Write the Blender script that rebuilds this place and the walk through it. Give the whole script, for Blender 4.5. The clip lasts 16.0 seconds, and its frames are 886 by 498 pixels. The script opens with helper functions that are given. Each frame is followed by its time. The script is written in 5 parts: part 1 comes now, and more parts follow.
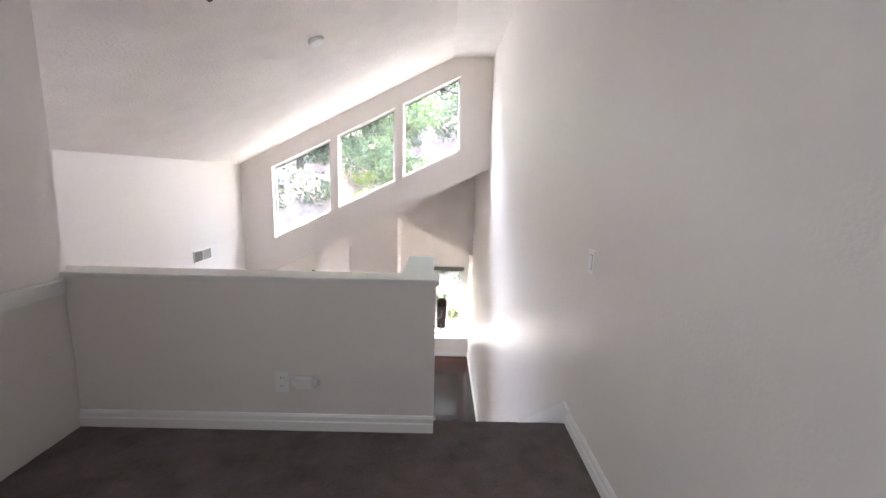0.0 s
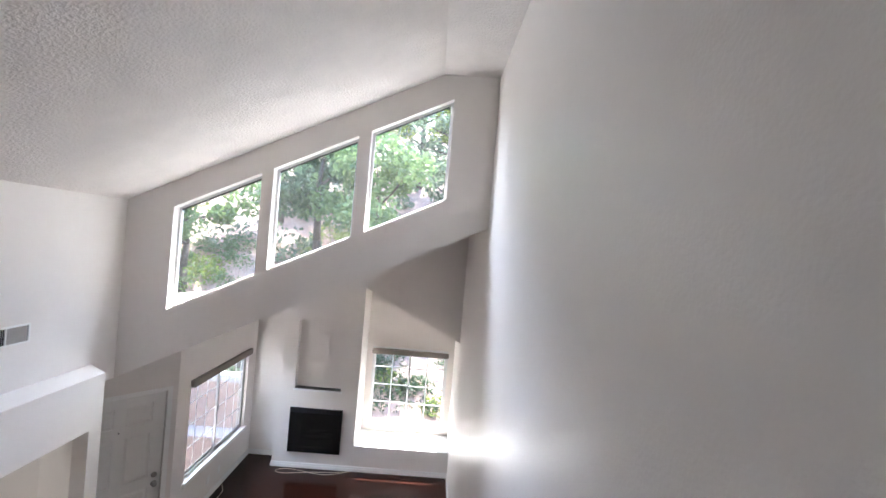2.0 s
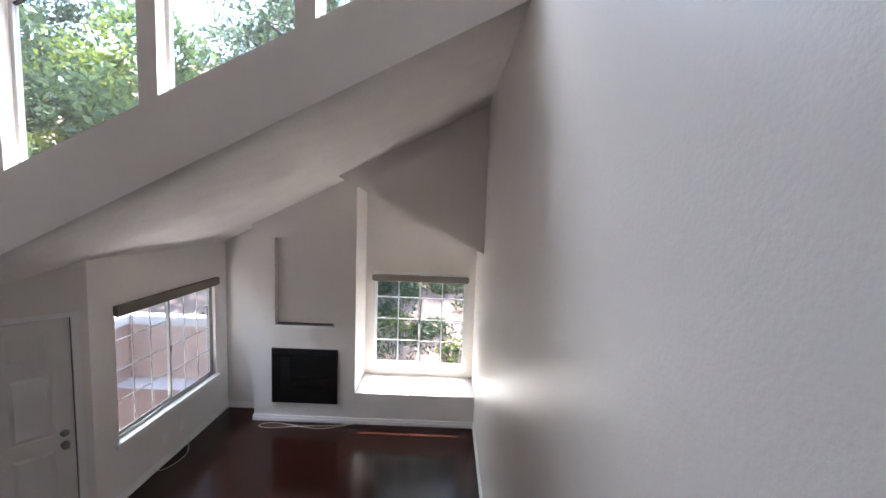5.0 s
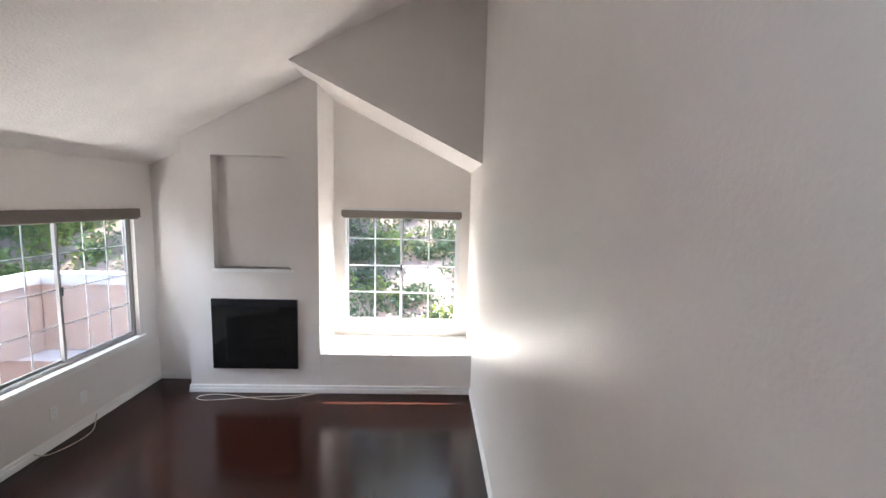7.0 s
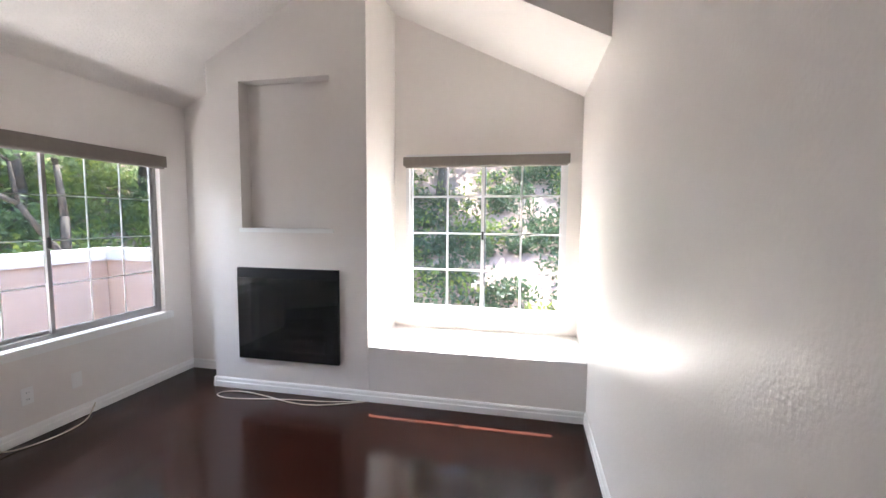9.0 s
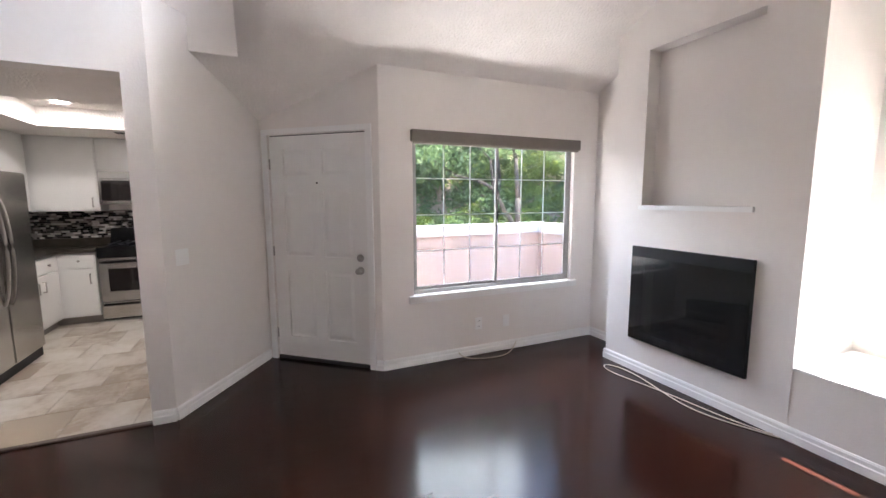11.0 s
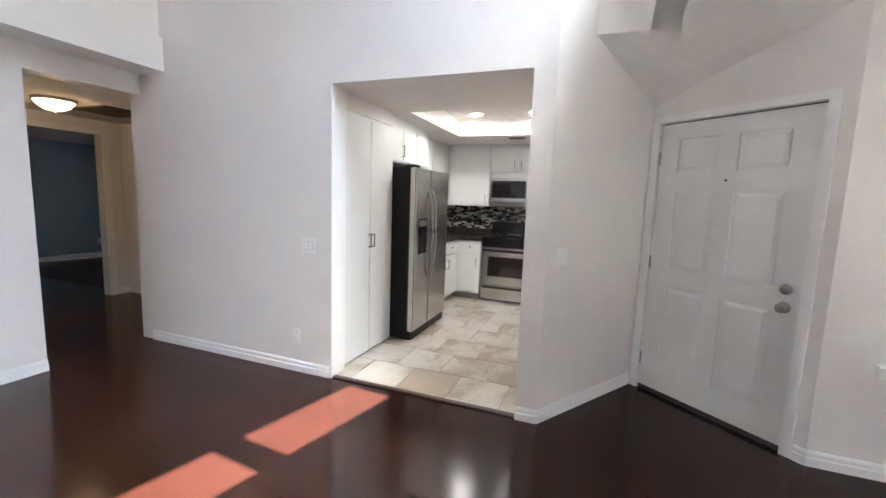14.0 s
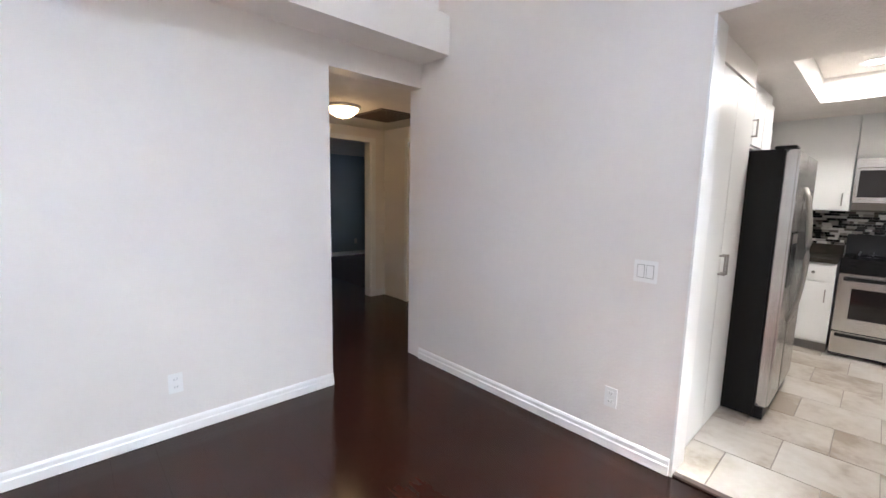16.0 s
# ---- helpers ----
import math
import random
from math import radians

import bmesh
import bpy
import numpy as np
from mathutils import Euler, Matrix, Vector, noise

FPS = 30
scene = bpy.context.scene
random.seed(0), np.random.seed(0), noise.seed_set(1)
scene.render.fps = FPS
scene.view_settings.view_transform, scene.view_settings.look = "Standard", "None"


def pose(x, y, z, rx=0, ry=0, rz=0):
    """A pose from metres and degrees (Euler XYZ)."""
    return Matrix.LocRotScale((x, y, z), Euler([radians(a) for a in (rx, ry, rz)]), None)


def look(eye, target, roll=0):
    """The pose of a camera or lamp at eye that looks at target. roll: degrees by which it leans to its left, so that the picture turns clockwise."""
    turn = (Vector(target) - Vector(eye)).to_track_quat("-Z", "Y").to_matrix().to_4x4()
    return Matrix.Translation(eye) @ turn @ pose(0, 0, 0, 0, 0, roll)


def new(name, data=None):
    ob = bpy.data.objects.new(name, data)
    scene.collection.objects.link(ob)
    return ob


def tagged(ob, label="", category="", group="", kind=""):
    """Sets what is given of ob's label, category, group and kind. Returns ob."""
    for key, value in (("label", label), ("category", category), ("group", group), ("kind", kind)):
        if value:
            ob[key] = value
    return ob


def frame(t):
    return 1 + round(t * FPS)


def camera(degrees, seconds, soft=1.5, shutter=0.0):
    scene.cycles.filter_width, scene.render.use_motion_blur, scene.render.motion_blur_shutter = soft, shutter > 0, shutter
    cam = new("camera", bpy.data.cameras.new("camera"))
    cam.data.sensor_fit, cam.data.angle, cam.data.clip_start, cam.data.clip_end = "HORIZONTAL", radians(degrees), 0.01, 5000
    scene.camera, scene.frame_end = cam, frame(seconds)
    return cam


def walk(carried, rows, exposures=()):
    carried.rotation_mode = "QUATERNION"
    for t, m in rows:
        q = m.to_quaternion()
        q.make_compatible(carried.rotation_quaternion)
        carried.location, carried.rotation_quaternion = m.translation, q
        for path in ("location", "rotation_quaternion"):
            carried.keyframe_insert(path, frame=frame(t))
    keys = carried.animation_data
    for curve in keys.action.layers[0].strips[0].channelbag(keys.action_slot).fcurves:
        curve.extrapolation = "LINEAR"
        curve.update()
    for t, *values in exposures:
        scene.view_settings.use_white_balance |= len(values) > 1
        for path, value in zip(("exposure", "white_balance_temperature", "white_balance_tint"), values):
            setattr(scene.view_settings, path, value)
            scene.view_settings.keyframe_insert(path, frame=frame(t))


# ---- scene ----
cam = camera(94.7, 16.0)
PATH = [
    (0, (1.675, 1.474, 4.248), (1.688, 3.446, 3.914), 1.4),
    (0.3, (1.686, 1.718, 4.258), (1.802, 3.692, 3.958), 2.4),
    (0.5, (1.698, 1.933, 4.237), (1.861, 3.903, 3.936), 2.4),
    (1, (1.741, 2.49, 4.243), (2.045, 4.461, 4.086), 2.2),
    (1.5, (1.787, 2.999, 4.221), (1.923, 4.993, 4.149), 3.5),
    (2, (1.856, 3.503, 4.194), (1.892, 5.503, 4.182), 4.8),
    (2.5, (1.89, 3.878, 4.175), (1.815, 5.876, 4.133), 5.0),
    (3, (1.898, 4.165, 4.081), (1.805, 6.161, 3.995), 4.5),
    (3.5, (1.915, 4.453, 3.878), (1.869, 6.451, 3.814), 3.5),
    (4, (1.929, 4.741, 3.636), (1.952, 6.74, 3.594), 2.3),
    (4.2, (1.944, 4.862, 3.534), (1.919, 6.861, 3.462), 2.0),
    (6.3, (1.917, 5.934, 2.549), (1.936, 7.92, 2.314), 1.3),
    (6.5, (1.946, 6.076, 2.477), (1.999, 8.063, 2.26), 1.6),
    (7, (1.922, 6.375, 2.193), (1.977, 8.362, 1.972), 1.3),
    (7.5, (1.919, 6.677, 1.951), (1.909, 8.667, 1.753), 1.0),
    (8, (1.936, 7.036, 1.677), (1.91, 9.03, 1.531), 0.4),
    (8.2, (1.922, 7.216, 1.598), (1.875, 9.211, 1.453), 0.2),
    (10.3, (2.002, 8.14, 1.499), (0.583, 9.533, 1.283), 0.4),
    (10.5, (1.966, 8.101, 1.492), (0.412, 9.339, 1.266), 0.0),
    (11, (1.974, 7.983, 1.489), (0.162, 8.794, 1.245), -0.2),
    (11.5, (1.973, 7.935, 1.487), (0.041, 8.382, 1.229), 0.1),
    (12, (1.924, 7.875, 1.461), (-0.043, 8.107, 1.188), 0.6),
    (12.5, (1.879, 7.833, 1.451), (-0.102, 7.944, 1.197), 1.1),
    (13, (1.771, 7.808, 1.448), (-0.214, 7.793, 1.198), 1.4),
    (13.5, (1.578, 7.836, 1.472), (-0.388, 7.552, 1.241), 1.8),
    (14, (1.445, 7.686, 1.448), (-0.413, 6.988, 1.202), 2.0),
    (14.5, (1.336, 7.374, 1.453), (-0.356, 6.343, 1.185), 1.8),
    (15, (1.209, 7.122, 1.417), (-0.283, 5.822, 1.132), 1.8),
    (15.5, (1.078, 6.784, 1.407), (-0.262, 5.327, 1.122), 1.8),
    (16, (1.053, 6.406, 1.415), (-0.298, 4.954, 1.157), 1.2),
]
walk(cam, [(t, look(eye, target, roll)) for t, eye, target, roll in PATH], [(0, 4.95, 6300, 14), (0.6, 4.85, 6250, 13), (1.5, 4.5, 6050, 11), (2.5, 4.05, 6000, 12), (3, 3.8, 6000, 12), (4.2, 3.5, 6050, 13), (6.5, 4.2, 6200, 11), (8, 4.4, 6100, 11), (10.5, 4.5, 6350, 16), (11.5, 4.95, 6100, 12), (12.5, 5.0, 6000, 9), (14, 5.1, 5950, 8), (16, 5.2, 6050, 10)])

# ---- world, sun, window light ----
world = bpy.data.worlds.new("world")
scene.world = world
world.use_nodes = True
wn = world.node_tree
sky = wn.nodes.new("ShaderNodeTexSky")
sky.sky_type = "NISHITA"
sky.sun_disc = False
sky.sun_elevation = radians(64.8)
sky.sun_rotation = radians(-5)
wn.links.new(sky.outputs[0], wn.nodes["Background"].inputs[0])
wn.nodes["Background"].inputs[1].default_value = 0.15

SUN_WAY = Vector((-0.04, -0.467, -1.0))
sun = new("sun", bpy.data.lights.new("sun", "SUN"))
sun.data.energy, sun.data.angle, sun.data.color = 2.5, radians(0.5), (1.0, 0.95, 0.87)
sun.matrix_world = look((0, 0, 30), Vector((0, 0, 30)) + SUN_WAY)


def area(name, eye, target, sx, sy, energy, color=(1, 1, 1)):
    la = bpy.data.lights.new(name, "AREA")
    la.shape, la.size, la.size_y, la.energy, la.color = "RECTANGLE", sx, sy, energy, color
    ob = new(name, la)
    ob.matrix_world = look(eye, target)
    return ob


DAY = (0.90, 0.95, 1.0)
# added area lamps at the openings stand in for sky light and patio bounce
sky_c = area("clerestory_sky_fill", (0, 0, 0), (0, 0, -1), 3.6, 1.0, 17, DAY)
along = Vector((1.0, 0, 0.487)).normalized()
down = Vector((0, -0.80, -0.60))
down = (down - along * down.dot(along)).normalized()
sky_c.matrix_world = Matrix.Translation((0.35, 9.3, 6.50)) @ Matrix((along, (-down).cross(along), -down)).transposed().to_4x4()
area("patio_sky_fill", (-2.9, 10.4, 2.60), (1.8, 8.9, 0.6), 1.9, 0.8, 8, DAY)
# hidden below the sill, imitates light thrown up by the sunlit patio
area("patio_bounce_fill", (-1.62, 9.75, 0.36), (-0.3, 9.5, 2.3), 1.1, 0.14, 2.6, (1.0, 0.95, 0.90))
area("seat_sky_fill", (1.54, 12.9, 3.05), (1.45, 10.2, 0.4), 1.6, 1.0, 1.5, DAY)
area("bedroom_daylight", (-4.66, -0.5, 1.5), (0, 0.2, 0.5), 1.2, 1.2, 0.025, (0.6, 0.82, 1.0))
for lx, ly in ((-3.35, 6.25), (-3.35, 6.95), (-2.5, 6.6)):
    area("kitchen_downlight", (lx, ly, 2.435), (lx, ly, 0), 0.13, 0.13, 0.32, (1.0, 0.93, 0.85))
hl = new("hall_bulb", bpy.data.lights.new("hall_bulb", "POINT"))
hl.data.energy, hl.data.color, hl.data.shadow_soft_size = 0.05, (1.0, 0.62, 0.30), 0.06
hl.location = (-1.05, 2.65, 2.10)
# added fill lamp, out of view, to brighten the stair wall beside the loft
area("loft_fill", (-0.27, 0.3, 4.3), (2.4, -0.1, 4.1), 1.3, 1.0, 0.9, DAY)

# ---- materials ----
def mat(name, color=(0.8, 0.8, 0.8), rough=0.5, metal=0.0, var=0.0, scale=3.0, bump=0.0, bscale=120.0, spec=0.5, dist=0.002, random_var=0.0, island=0.0, coat=0.0, rvar=0.0):
    m = bpy.data.materials.new(name)
    m.use_nodes = True
    nt = m.node_tree
    b = nt.nodes["Principled BSDF"]
    b.inputs["Base Color"].default_value = (*color, 1)
    b.inputs["Roughness"].default_value = rough
    b.inputs["Metallic"].default_value = metal
    b.inputs["Specular IOR Level"].default_value = spec
    b.inputs["Coat Weight"].default_value = coat
    tc = nt.nodes.new("ShaderNodeTexCoord")
    geo = nt.nodes.new("ShaderNodeNewGeometry")
    last = None
    if var > 0:
        n1 = nt.nodes.new("ShaderNodeTexNoise")
        n1.inputs["Scale"].default_value, n1.inputs["Detail"].default_value = scale, 6
        nt.links.new(geo.outputs["Position"], n1.inputs["Vector"])
        n2 = nt.nodes.new("ShaderNodeTexNoise")
        n2.inputs["Scale"].default_value, n2.inputs["Detail"].default_value = scale * 14, 4
        nt.links.new(geo.outputs["Position"], n2.inputs["Vector"])
        mix = nt.nodes.new("ShaderNodeMath")
        mix.operation = "MULTIPLY_ADD"
        mix.inputs[1].default_value = 0.4
        nt.links.new(n2.outputs["Fac"], mix.inputs[0])
        nt.links.new(n1.outputs["Fac"], mix.inputs[2])
        last = mix.outputs[0]
        ramp = nt.nodes.new("ShaderNodeMapRange")
        ramp.inputs["From Min"].default_value, ramp.inputs["From Max"].default_value = 0.35, 1.05
        ramp.inputs["To Min"].default_value, ramp.inputs["To Max"].default_value = 1 - var, 1 + var
        nt.links.new(last, ramp.inputs["Value"])
        val = ramp.outputs[0]
        if rvar:
            rr = nt.nodes.new("ShaderNodeMapRange")
            rr.inputs["From Min"].default_value, rr.inputs["From Max"].default_value = 0.35, 1.05
            rr.inputs["To Min"].default_value, rr.inputs["To Max"].default_value = rough - rvar, rough + rvar
            nt.links.new(last, rr.inputs["Value"])
            nt.links.new(rr.outputs[0], b.inputs["Roughness"])
        if random_var or island:
            oi = nt.nodes.new("ShaderNodeObjectInfo")
            r2 = nt.nodes.new("ShaderNodeMapRange")
            k = random_var or island
            r2.inputs["To Min"].default_value, r2.inputs["To Max"].default_value = 1 - k, 1 + k
            nt.links.new(geo.outputs["Random Per Island"] if island else oi.outputs["Random"], r2.inputs["Value"])
            mm = nt.nodes.new("ShaderNodeMath")
            mm.operation = "MULTIPLY"
            nt.links.new(val, mm.inputs[0])
            nt.links.new(r2.outputs[0], mm.inputs[1])
            val = mm.outputs[0]
        hsv = nt.nodes.new("ShaderNodeHueSaturation")
        hsv.inputs["Color"].default_value = (*color, 1)
        nt.links.new(val, hsv.inputs["Value"])
        nt.links.new(hsv.outputs[0], b.inputs["Base Color"])
    if bump > 0:
        nb = nt.nodes.new("ShaderNodeTexNoise")
        nb.inputs["Scale"].default_value, nb.inputs["Detail"].default_value = bscale, 3
        nt.links.new(geo.outputs["Position"], nb.inputs["Vector"])
        bp = nt.nodes.new("ShaderNodeBump")
        bp.inputs["Strength"].default_value, bp.inputs["Distance"].default_value = bump, dist
        nt.links.new(nb.outputs["Fac"], bp.inputs["Height"])
        nt.links.new(bp.outputs[0], b.inputs["Normal"])
    return m


def wood_floor_mat():
    m = mat("mahogany_plank", (0.025, 0.0080, 0.0053), 0.17, var=0.12, scale=1.5, random_var=0.08, spec=0.26)
    nt = m.node_tree
    b = nt.nodes["Principled BSDF"]
    geo = nt.nodes.new("ShaderNodeNewGeometry")
    mp = nt.nodes.new("ShaderNodeMapping")
    mp.inputs["Scale"].default_value = (28, 1.6, 1)
    nt.links.new(geo.outputs["Position"], mp.inputs["Vector"])
    n = nt.nodes.new("ShaderNodeTexNoise")
    n.inputs["Scale"].default_value, n.inputs["Detail"].default_value = 1.0, 5
    nt.links.new(mp.outputs[0], n.inputs["Vector"])
    cr = nt.nodes.new("ShaderNodeMix")
    cr.data_type = "RGBA"
    cr.blend_type = "MULTIPLY"
    hsv = [x for x in nt.nodes if x.type == "HUE_SAT"][0]
    rp = nt.nodes.new("ShaderNodeValToRGB")
    rp.color_ramp.elements[0].position, rp.color_ramp.elements[1].position = 0.3, 0.7
    rp.color_ramp.elements[0].color, rp.color_ramp.elements[1].color = (0.45, 0.4, 0.4, 1), (1.3, 1.2, 1.15, 1)
    nt.links.new(n.outputs["Fac"], rp.inputs[0])
    cr.inputs["Factor"].default_value = 0.14
    nt.links.new(hsv.outputs[0], cr.inputs["A"])
    nt.links.new(rp.outputs[0], cr.inputs["B"])
    nt.links.new(cr.outputs["Result"], b.inputs["Base Color"])
    return m


def tile_mat(name, c1, c2, c3, scale, rough, random_shift=True):
    """Veined, cloudy stone-look porcelain; every tile takes its own part of the cloud."""
    m = mat(name, c1, rough)
    nt = m.node_tree
    b = nt.nodes["Principled BSDF"]
    geo = nt.nodes.new("ShaderNodeNewGeometry")
    oi = nt.nodes.new("ShaderNodeObjectInfo")
    mul = nt.nodes.new("ShaderNodeMath")
    mul.operation = "MULTIPLY"
    mul.inputs[1].default_value = 40.0
    nt.links.new(oi.outputs["Random"], mul.inputs[0])
    add = nt.nodes.new("ShaderNodeVectorMath")
    nt.links.new(geo.outputs["Position"], add.inputs[0])
    nt.links.new(mul.outputs[0], add.inputs[1])
    n = nt.nodes.new("ShaderNodeTexNoise")
    n.inputs["Scale"].default_value, n.inputs["Detail"].default_value, n.inputs["Distortion"].default_value = scale, 6, 0.6
    nt.links.new(add.outputs[0], n.inputs["Vector"])
    rp = nt.nodes.new("ShaderNodeValToRGB")
    e = rp.color_ramp.elements
    e[0].position, e[0].color = 0.30, (*c3, 1)
    e[1].position, e[1].color = 0.68, (*c1, 1)
    mid = e.new(0.48)
    mid.color = (*c2, 1)
    fine = nt.nodes.new("ShaderNodeTexNoise")
    fine.inputs["Scale"].default_value, fine.inputs["Detail"].default_value = scale * 9, 5
    nt.links.new(add.outputs[0], fine.inputs["Vector"])
    tone = nt.nodes.new("ShaderNodeMapRange")          # each tile a little lighter or darker
    tone.inputs["To Min"].default_value, tone.inputs["To Max"].default_value = -0.25, -0.05
    nt.links.new(oi.outputs["Random"], tone.inputs["Value"])
    s1 = nt.nodes.new("ShaderNodeMath")
    s1.operation = "MULTIPLY_ADD"
    s1.inputs[1].default_value = 0.22
    nt.links.new(fine.outputs["Fac"], s1.inputs[0])
    nt.links.new(tone.outputs[0], s1.inputs[2])
    s2 = nt.nodes.new("ShaderNodeMath")
    nt.links.new(s1.outputs[0], s2.inputs[0])
    nt.links.new(n.outputs["Fac"], s2.inputs[1])
    nt.links.new(s2.outputs[0], rp.inputs[0])
    nt.links.new(rp.outputs[0], b.inputs["Base Color"])
    return m


def leaf_mat(name, c1, c2, trans=0.45):
    m = bpy.data.materials.new(name)
    m.use_nodes = True
    nt = m.node_tree
    b = nt.nodes["Principled BSDF"]
    geo = nt.nodes.new("ShaderNodeNewGeometry")
    mix = nt.nodes.new("ShaderNodeMix")
    mix.data_type = "RGBA"
    mix.inputs["A"].default_value, mix.inputs["B"].default_value = (*c1, 1), (*c2, 1)
    nt.links.new(geo.outputs["Random Per Island"], mix.inputs["Factor"])
    nt.links.new(mix.outputs["Result"], b.inputs["Base Color"])
    b.inputs["Roughness"].default_value = 0.5
    tr = nt.nodes.new("ShaderNodeBsdfTranslucent")
    nt.links.new(mix.outputs["Result"], tr.inputs["Color"])
    ms = nt.nodes.new("ShaderNodeMixShader")
    ms.inputs[0].default_value = trans
    nt.links.new(b.outputs[0], ms.inputs[1])
    nt.links.new(tr.outputs[0], ms.inputs[2])
    nt.links.new(ms.outputs[0], nt.nodes["Material Output"].inputs["Surface"])
    return m


def emit_mat(name, color, strength):
    m = mat(name, color, 0.4)
    b = m.node_tree.nodes["Principled BSDF"]
    b.inputs["Emission Color"].default_value = (*color, 1)
    b.inputs["Emission Strength"].default_value = strength
    return m


def glass_mat(name, tint, veil_share):
    m = mat(name, tint, 0.0)
    b = m.node_tree.nodes["Principled BSDF"]
    b.inputs["Transmission Weight"].default_value = 1.0
    b.inputs["IOR"].default_value = 1.1
    nt = m.node_tree                       # a thin translucent share puts hazy glare into the pane
    veil = nt.nodes.new("ShaderNodeBsdfTranslucent")
    veil.inputs["Color"].default_value = (0.85, 0.85, 0.82, 1)
    ms = nt.nodes.new("ShaderNodeMixShader")
    ms.inputs[0].default_value = veil_share
    nt.links.new(b.outputs[0], ms.inputs[1])
    nt.links.new(veil.outputs[0], ms.inputs[2])
    nt.links.new(ms.outputs[0], nt.nodes["Material Output"].inputs["Surface"])
    return m


WALL = mat("wall_paint", (0.82, 0.775, 0.735), 0.38, var=0.03, scale=1.3, bump=0.35, bscale=75, dist=0.003, spec=0.45)
# one even blue-grey, darker and bluer than WALL
BEDROOM = mat("bedroom_blue_grey", (0.42, 0.49, 0.54), 0.5, var=0.03, scale=1.3, bump=0.25, bscale=75, dist=0.003)
CEIL = mat("ceiling_knockdown", (0.82, 0.775, 0.735), 0.85, var=0.06, scale=4.0, bump=0.7, bscale=48, dist=0.012, spec=0.2)
TRIM = mat("white_trim_paint", (0.87, 0.86, 0.84), 0.32, var=0.03, scale=4)
DOORP = mat("door_paint", (0.83, 0.815, 0.785), 0.35, var=0.03, scale=3, bump=0.06, bscale=200)
SEATW = mat("seat_paint", (0.80, 0.79, 0.77), 0.3, var=0.03, scale=3)
CAPW = mat("cap_paint", (0.78, 0.765, 0.74), 0.35, var=0.04, scale=4)
WOOD = wood_floor_mat()
SUBFLOOR = mat("subfloor", (0.035, 0.013, 0.010), 0.6, var=0.1)
CARPET = mat("grey_brown_carpet", (0.23, 0.19, 0.185), 0.95, var=0.38, scale=7, bump=1.0, bscale=260, dist=0.012, spec=0.1)
KTILE = tile_mat("kitchen_tile", (0.60, 0.56, 0.51), (0.51, 0.46, 0.40), (0.33, 0.265, 0.20), 2.6, 0.34)
GROUT = mat("grout", (0.36, 0.32, 0.28), 0.9, var=0.15, scale=8)
CABW = mat("cabinet_white", (0.80, 0.795, 0.78), 0.35, var=0.02, scale=3)
STEEL = mat("brushed_steel", (0.58, 0.565, 0.54), 0.27, 1.0, var=0.12, scale=5, bump=0.05, bscale=300)
CHROME = mat("satin_nickel", (0.38, 0.36, 0.34), 0.28, 1.0, var=0.05, scale=20)
BLACK = mat("gloss_black", (0.008, 0.008, 0.009), 0.16, var=0.1, scale=6, spec=0.35)
BLACKM = mat("matt_black_steel", (0.007, 0.007, 0.009), 0.45, var=0.2, scale=5, spec=0.3)
FRIDGESIDE = mat("black_fridge_side", (0.008, 0.008, 0.009), 0.5, var=0.1, bump=0.1, bscale=250, spec=0.25)
DARKGLASS = mat("oven_glass", (0.015, 0.012, 0.012), 0.06, var=0.05)
COUNTER = mat("dark_granite", (0.035, 0.03, 0.024), 0.22, var=0.6, scale=12)
MOSAIC = mat("mosaic_tile", (0.16, 0.145, 0.135), 0.18)
mn = MOSAIC.node_tree
mg, mr = mn.nodes.new("ShaderNodeNewGeometry"), mn.nodes.new("ShaderNodeValToRGB")
mr.color_ramp.interpolation = "CONSTANT"
me_ = mr.color_ramp.elements
me_[0].color, me_[1].position, me_[1].color = (0.010, 0.009, 0.009, 1), 0.42, (0.13, 0.115, 0.105, 1)
me_.new(0.54).color = (0.34, 0.31, 0.29, 1)
me_.new(0.74).color = (0.62, 0.59, 0.56, 1)
mn.links.new(mg.outputs["Random Per Island"], mr.inputs[0])
mn.links.new(mr.outputs[0], mn.nodes["Principled BSDF"].inputs["Base Color"])
TOEKICK = mat("toe_kick", (0.30, 0.28, 0.26), 0.6, var=0.1)
ALU = mat("white_aluminium", (0.72, 0.72, 0.72), 0.4, var=0.04)
BARGREY = mat("pale_grey_bars", (0.56, 0.56, 0.55), 0.45, var=0.04)
ALUG = mat("grey_aluminium", (0.34, 0.33, 0.32), 0.42, 0.3, var=0.06)
VALANCE = mat("taupe_shade_fabric", (0.20, 0.175, 0.15), 0.8, var=0.08, scale=30, bump=0.3, bscale=400)
PLASTIC = mat("white_plastic", (0.88, 0.87, 0.85), 0.35, var=0.02)
SLOT = mat("dark_slot", (0.03, 0.03, 0.03), 0.6)
RAILW = mat("dark_rail_wood", (0.07, 0.045, 0.035), 0.4, var=0.3, scale=10)
CABLE = mat("ivory_cable", (0.62, 0.56, 0.46), 0.5)
# grey in both glasses is added to dim the bright outside
GLASS = glass_mat("window_glass", (0.52, 0.54, 0.54), 0.006)
GLASS_DIM = glass_mat("dimming_window_glass", (0.38, 0.40, 0.40), 0.002)
TINT = mat("smoked_glass", (0.10, 0.10, 0.10), 0.03)
TINT.node_tree.nodes["Principled BSDF"].inputs["Transmission Weight"].default_value = 0.9
LAMPGLASS = emit_mat("warm_lamp_glass", (1.0, 0.70, 0.34), 0.3)
SPOT = emit_mat("recessed_lamp_lens", (1.0, 0.95, 0.88), 1.6)
